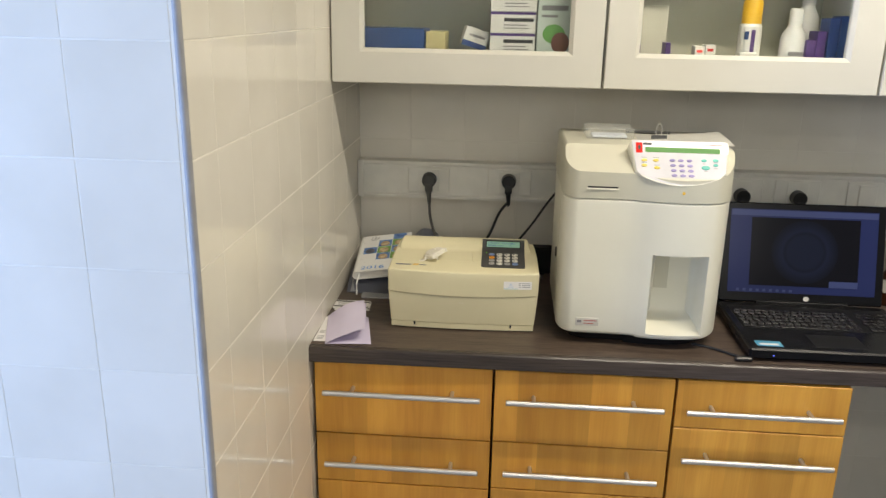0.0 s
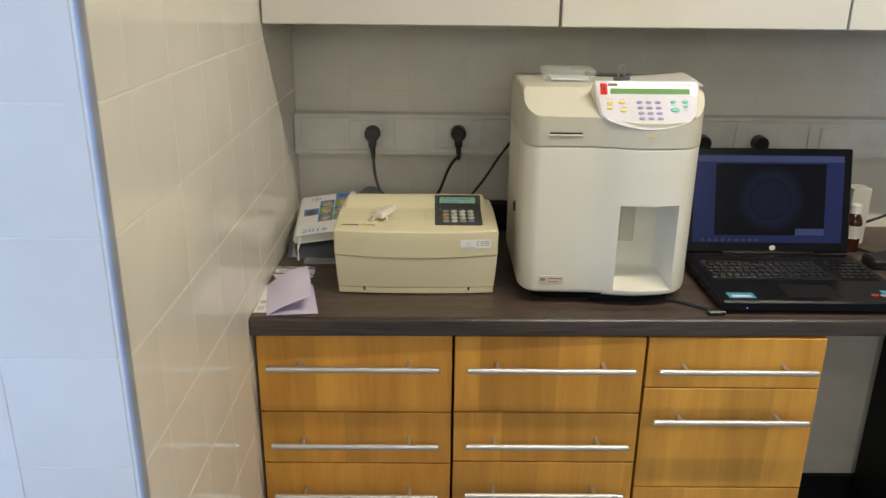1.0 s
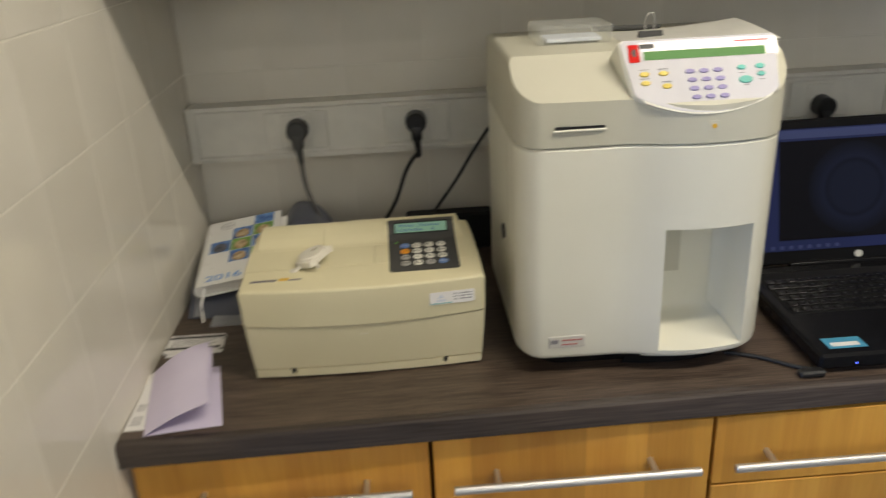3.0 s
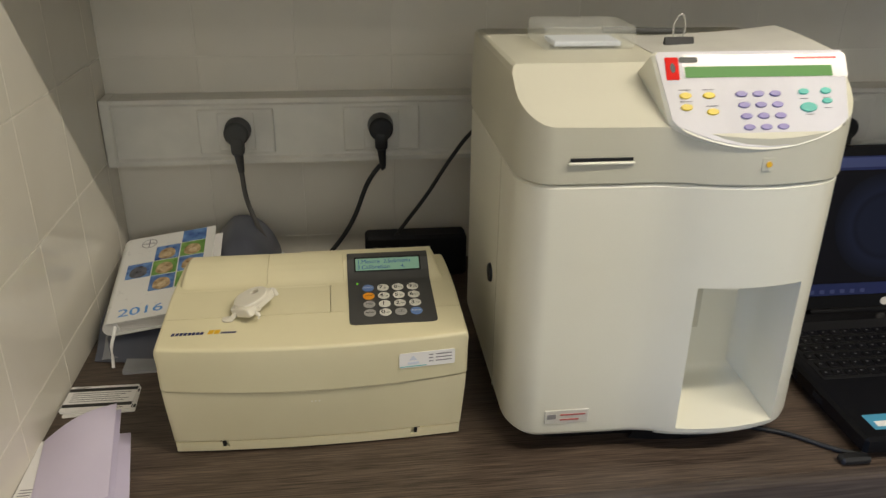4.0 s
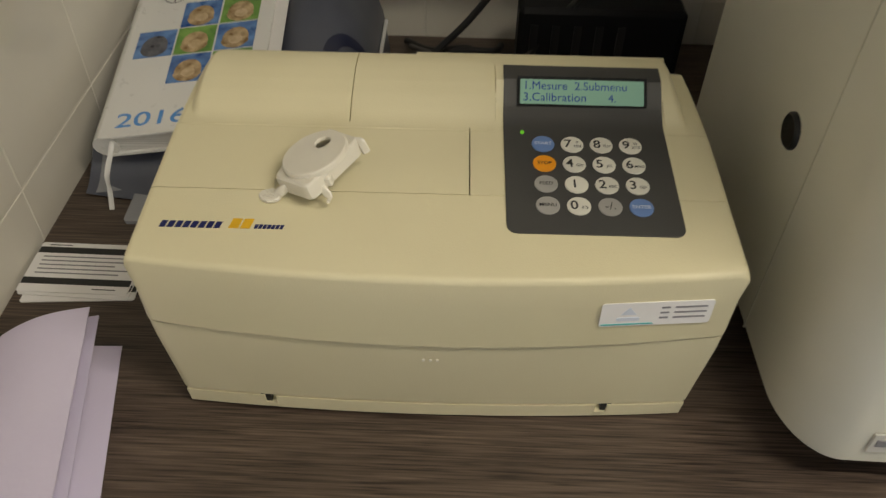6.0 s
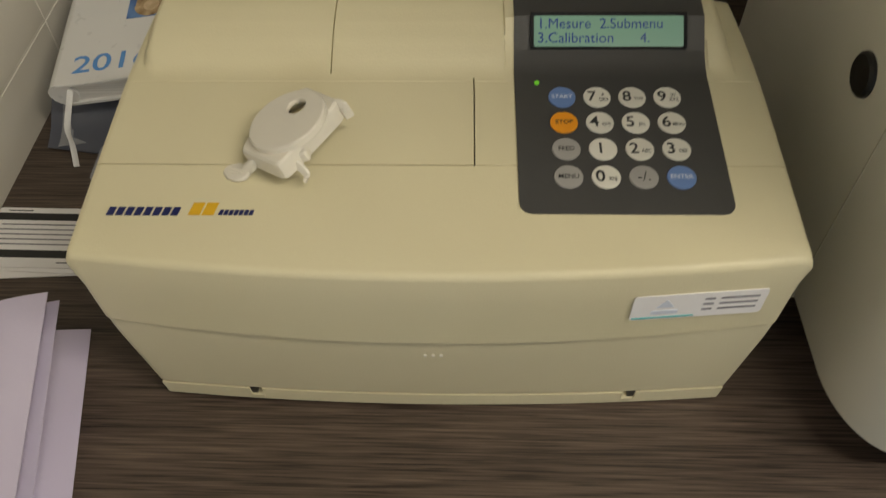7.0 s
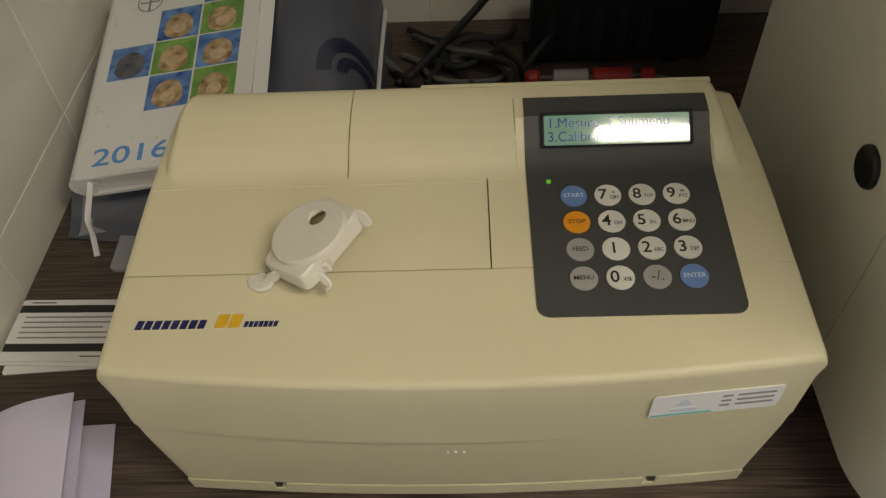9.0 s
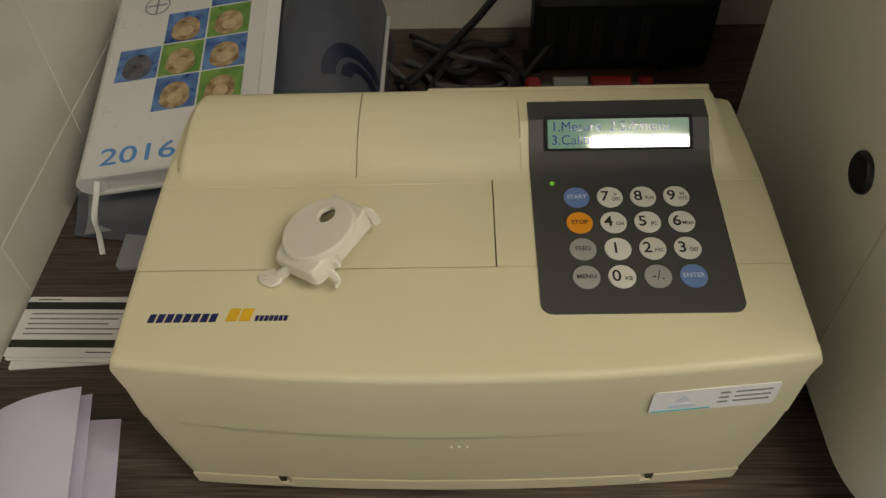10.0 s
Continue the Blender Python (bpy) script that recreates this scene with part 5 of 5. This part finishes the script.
def bag_top(u, v):
    x, y = 0.018 + 0.245 * u, -0.300 + 0.260 * v
    low = 0.905 + 0.026 * smooth(v / 0.25) + 0.030 * v
    rise = smooth((x - 0.135) / 0.06)
    fall = math.sqrt(max(0.0, 1 - max(0.0, (x - 0.205) / 0.058) ** 2))
    z = low + rise * (0.050 * smooth((v - 0.15) / 0.6)) * 1.0
    z = 0.902 + (z - 0.902) * fall * min(1.0, math.sqrt(max(0.0, v * 9)))
    z += 0.003 * math.sin(31 * x + 11 * y) * math.sin(23 * y) * smooth(v * 3) * fall
    return (x, y - 0.012 * math.sin(3.0 * u), z)


bag = thing("plastic_bag", (0.14, -0.19, 0.9), "grey-blue plastic bag with a dark blue emblem, bulging against the wall", "bag")
part("film", sheet(bag_top, spread(0, 1, 40), spread(0, 1, 34), 0.0008), BAGGREY, bag, sharp=80)
part("welt", hose([Vector(bag_top(0.985, v)) + Vector((0.001, 0, 0.003)) for v in spread(0.2, 0.97, 9)], 0.0022, 8), BOTTLEWHITE, bag, "pale welded edge")


def lining(u, v):
    """The paler mouth of the bag, drooping out from under the diary."""
    x, y = 0.028 + 0.122 * u, -0.306 + 0.012 * math.sin(2.6 * u + 0.4) + 0.075 * v
    return (x, y, 0.9045 + 0.028 * smooth(v * 1.3) + 0.004 * math.sin(9 * u + 2 * v) * v)


part("lining", sheet(lining, spread(0, 1, 24), spread(0, 1, 12), 0.0008), SLEEVE, bag, "pale smoky mouth of the bag", sharp=80)


def emblem(r0, r1, a0, a1):
    def f(s, t):
        a = radians(a0 + (a1 - a0) * s)
        r = r0 + (r1 - r0) * t
        u, v = 0.93 + 1.15 * r * math.cos(a), 0.50 + r * math.sin(a) * 0.95
        p = Vector(bag_top(min(0.99, max(0, u)), max(0.02, v)))
        return p + Vector((0, -0.0006, 0.0010))
    return sheet(f, spread(0, 1, 22), spread(0, 1, 4))


part("emblem", emblem(0.070, 0.112, -20, 190), EMBLEMBLUE, bag, "dark blue emblem")
part("emblem", emblem(0.025, 0.055, -20, 190), EMBLEMBLUE, bag, "dark blue emblem")
solid("document_sleeve", prism(round_rect(0.135, 0.24, 0.004), 0.0035, pose(0.126, -0.214, 0.9004, 0, 0, 2)), SLEEVE, "smoky plastic document sleeve lying on the worktop", "sleeve")

DM = pose(0.0395, -0.289, 0.953, 10.6, -8.0, 1.6)
dia = thing("diary", (0.1, -0.19, 0.93), "white hardback diary with photo squares and blue year", "book")
W, L = 0.1355, 0.206
part("cover", prism(round_rect(W, L, 0.003, 4, W / 2, L / 2), 0.0024, DM @ pose(0, 0, -0.0024), bev=0.0006), COVER, dia)
part("cover", prism(round_rect(W, L, 0.003, 4, W / 2, L / 2), 0.0024, DM @ pose(0, 0, -0.0225)), COVER, dia)
part("page_block", box(0.006, W - 0.003, 0.003, L - 0.003, -0.0201, -0.0024, m=DM), PAGES, dia)
part("spine", hose([DM @ Vector((0.0015, y, -0.0112)) for y in (0.001, L / 2, L - 0.001)], 0.0112, 14, 4, flat=1.0), COVER, dia)
part("loose_leaf", prism(round_rect(0.02, 0.17, 0.001, 2, W - 0.001, 0.11), 0.0008, DM @ pose(0, 0, -0.010)), WHITEPAPER, dia)
letters("2016", 0.0235, DM @ pose(0.0110, 0.0175, 0.0003), AZURE, dia, align="LEFT", wide=1.36, bold=0.0002, label="blue year number")
em = bmesh.new()
for a0 in range(0, 360, 15):
    a, b = radians(a0), radians(a0 + 15)
    vs = [em.verts.new(DM @ Vector((0.034 + r * math.cos(t), L - 0.021 + r * math.sin(t), 0.0003))) for r, t in ((0.0105, a), (0.0118, a), (0.0118, b), (0.0105, b))]
    em.faces.new(vs)
part("cover_mark", em, GREYINK, dia, "grey ring mark")
part("cover_mark", box(0.0332, 0.0348, L - 0.031, L - 0.011, 0.0002, 0.0004, m=DM), GREYINK, dia)
part("cover_mark", box(0.025, 0.043, L - 0.0218, L - 0.0202, 0.0002, 0.0004, m=DM), GREYINK, dia)
for c, r, mm in ((0, 2, BLUEPRINT), (1, 1, BLUEPRINT), (1, 2, GREENPRINT), (1, 3, BLUEPRINT), (2, 1, GREENPRINT), (2, 2, BLUEPRINT), (2, 3, GREENPRINT), (2, 4, BLUEPRINT)):
    px, py = 0.0270 + 0.0382 * c, 0.0395 + 0.0378 * r
    sq = part("photo_square", box(px - 0.0182, px + 0.0182, py - 0.0180, min(L - 0.002, py + 0.0180), 0.0002, 0.0005, m=DM), mm, dia, "small photo print with a plain rounded blotch")
    low = py - 0.0178
    form = [(px + 0.0124 * math.cos(a) * (1.0 if math.sin(a) > -0.3 else 1.12), max(low, py - 0.0035 + 0.0142 * math.sin(a))) for a in [2 * math.pi * k / 36 for k in range(36)]]
    if r < 4:
        part("blotch", prism(form, 0.0003, DM @ pose(0, 0, 0.0005)), GREYPRINT if c == 0 else TANPRINT, sq)
        part("blotch", prism(ellipse(0.0064, 0.0058, px + 0.0008, py - 0.0065), 0.0002, DM @ pose(0, 0, 0.0008)), GREYPRINT if c == 0 else PALEPRINT, sq)
rb = hose([DM @ Vector((0.009, 0.004, -0.006)), DM @ Vector((0.008, -0.006, -0.010)), (0.046, -0.306, 0.928), (0.047, -0.312, 0.915), (0.049, -0.322, 0.9035)], 0.0022, 6, 6, flat=0.25)
part("ribbon", rb, COVER, dia, "white ribbon marker")

# ---- printed cards by the wall ----
for k, (dx, dy, turn) in enumerate(((0.004, -0.006, 4.0), (0.002, -0.003, -2.0), (0.0, 0.0, -0.5))):
    m = pose(0.0500 + dx, -0.3915 + dy, 0.9002 + 0.0012 * k, 0, 0, turn)
    card = thing("test_card", (0.0500 + dx, -0.3915 + dy, 0.9002 + 0.0012 * k), "white calibration card with black stripes and small print", "card", "stack of cards")
    part("card", prism(round_rect(0.086, 0.054, 0.002), 0.0009, m), WHITEPAPER, card)
    for y in (0.0185, -0.0155):
        part("stripe", box(-0.0425, 0.0425, y - 0.0033, y + 0.0033, 0.0009, 0.00115, m=m), INK, card)
    if k == 2:
        for i in range(5):
            part("print", box(-0.036, 0.036 - 0.006 * (i % 3), 0.0105 - 0.0045 * i, 0.0117 - 0.0045 * i, 0.0009, 0.0011, m=m), GREYINK, card)
        part("print", box(-0.036, -0.018, 0.0238, 0.0246, 0.0009, 0.0011, m=m), INK, card)
        part("print", box(0.015, 0.033, -0.0232, -0.0224, 0.0009, 0.0011, m=m), INK, card)

# ---- folded leaflet and the sheet below it ----
leaf = thing("folded_leaflet", (0.09, -0.55, 0.9), "folded white leaflet, tinted lilac for daylight, with its upper flap lifted", "leaflet")
P0, P1 = Vector((0.0372, -0.6335, 0.9022)), Vector((0.0085, -0.4740, 0.9030))


def leaf_sheet(front, back, rise, v0=0.0):
    """A leaf hinged on the fold from P0 to P1, reaching out to two free corners, slightly curled."""
    def f(u, v):
        q = P0.lerp(P1, v).lerp(Vector(front).lerp(Vector(back), v), u)
        return q + Vector((0, 0, rise * math.sin(math.pi * u) * (0.4 + 0.6 * v)))
    return sheet(f, spread(0, 1, 14), spread(v0, 1, 12), 0.0005)


part("lower_leaf", leaf_sheet((0.1378, -0.6200, 0.9010), (0.1045, -0.4660, 0.9012), 0.0010), PAPER, leaf)
part("inner_leaf", leaf_sheet((0.1250, -0.6130, 0.9230), (0.0999, -0.4698, 0.9388), 0.0050, 0.08), PAPER, leaf)
part("upper_flap", leaf_sheet((0.1215, -0.6146, 0.9345), (0.0958, -0.4693, 0.9465), 0.0090), PAPER, leaf)
under = thing("printed_sheet", (0.04, -0.55, 0.9), "white printed sheet partly under the leaflet", "paper")
UM = pose(0.0065, -0.617, 0.9002, 0, 0, 1.0)
part("sheet", box(0, 0.085, 0, 0.145, 0, 0.0006, m=UM), WHITEPAPER, under)
for i in range(5):
    part("print", box(0.004, 0.019, 0.012 + 0.0045 * i, 0.0135 + 0.0045 * i, 0.0006, 0.0008, m=UM), GREYINK, under)
for i in range(4):
    part("print", box(0.004, 0.017, 0.046 + 0.0045 * i, 0.0475 + 0.0045 * i, 0.0006, 0.0008, m=UM), GREYINK, under)

# ---- wall tiles, piece by piece ----


def tile_mesh(w, h):
    bm = box(-w / 2, w / 2, -0.004, 0.0005, -h / 2, h / 2)
    front = [e for e in bm.edges if all(v.co.y < 0 for v in e.verts)]
    bmesh.ops.bevel(bm, geom=front, offset=0.0006, segments=1, affect="EDGES", profile=0.5)
    return finish(bm, "tile", TILE)


SHAPES = {}
rng = random.Random(4)


def lay_tile(parent, cx, y, cz, w, h, turn):
    key = (round(w, 4), round(h, 4))
    if key not in SHAPES:
        SHAPES[key] = tile_mesh(w, h)
    t = new("tile", SHAPES[key])
    t.parent = parent
    t.matrix_basis = Matrix.Translation(-ORIGIN[parent.name]) @ pose(cx, y, cz, rng.uniform(-0.02, 0.02), 0, turn + rng.uniform(-0.02, 0.02))


JOINT, UPRIGHT = 0.0021, 0.0012
rows_z = [ROWZ + PITCHZ * k for k in range(-6, 10)]
for z0, z1 in zip(rows_z, rows_z[1:]):
    zc, h = (z0 + z1) / 2, PITCHZ - JOINT
    # side wall, from the corner at the back to the metal strip
    edges = [-0.004, -0.0555] + [-0.0555 - PITCH * k for k in range(1, 8)] + [-1.2055]
    for a, b in zip(edges, edges[1:]):
        lay_tile(wall_west, 0.0, (a + b) / 2, zc, a - b - UPRIGHT, h, 90)
    # end face of that wall
    edges = [-0.008] + [-0.1525 - PITCH * k for k in range(5)]
    for a, b in zip(edges, edges[1:]):
        lay_tile(wall_west, (a + b) / 2, -1.212, zc, a - b - UPRIGHT, h, 0)
    # back wall, as far up as the cabinets
    if 0.05 < z0 < 1.45:
        edges = [0.005] + [0.1485 + PITCH * k for k in range(13)]
        for a, b in zip(edges, edges[1:]):
            if z1 < 0.86 and b < 1.19:
                continue
            lay_tile(wall_north, (a + b) / 2, 0.0, zc, b - a - UPRIGHT, h, 0)
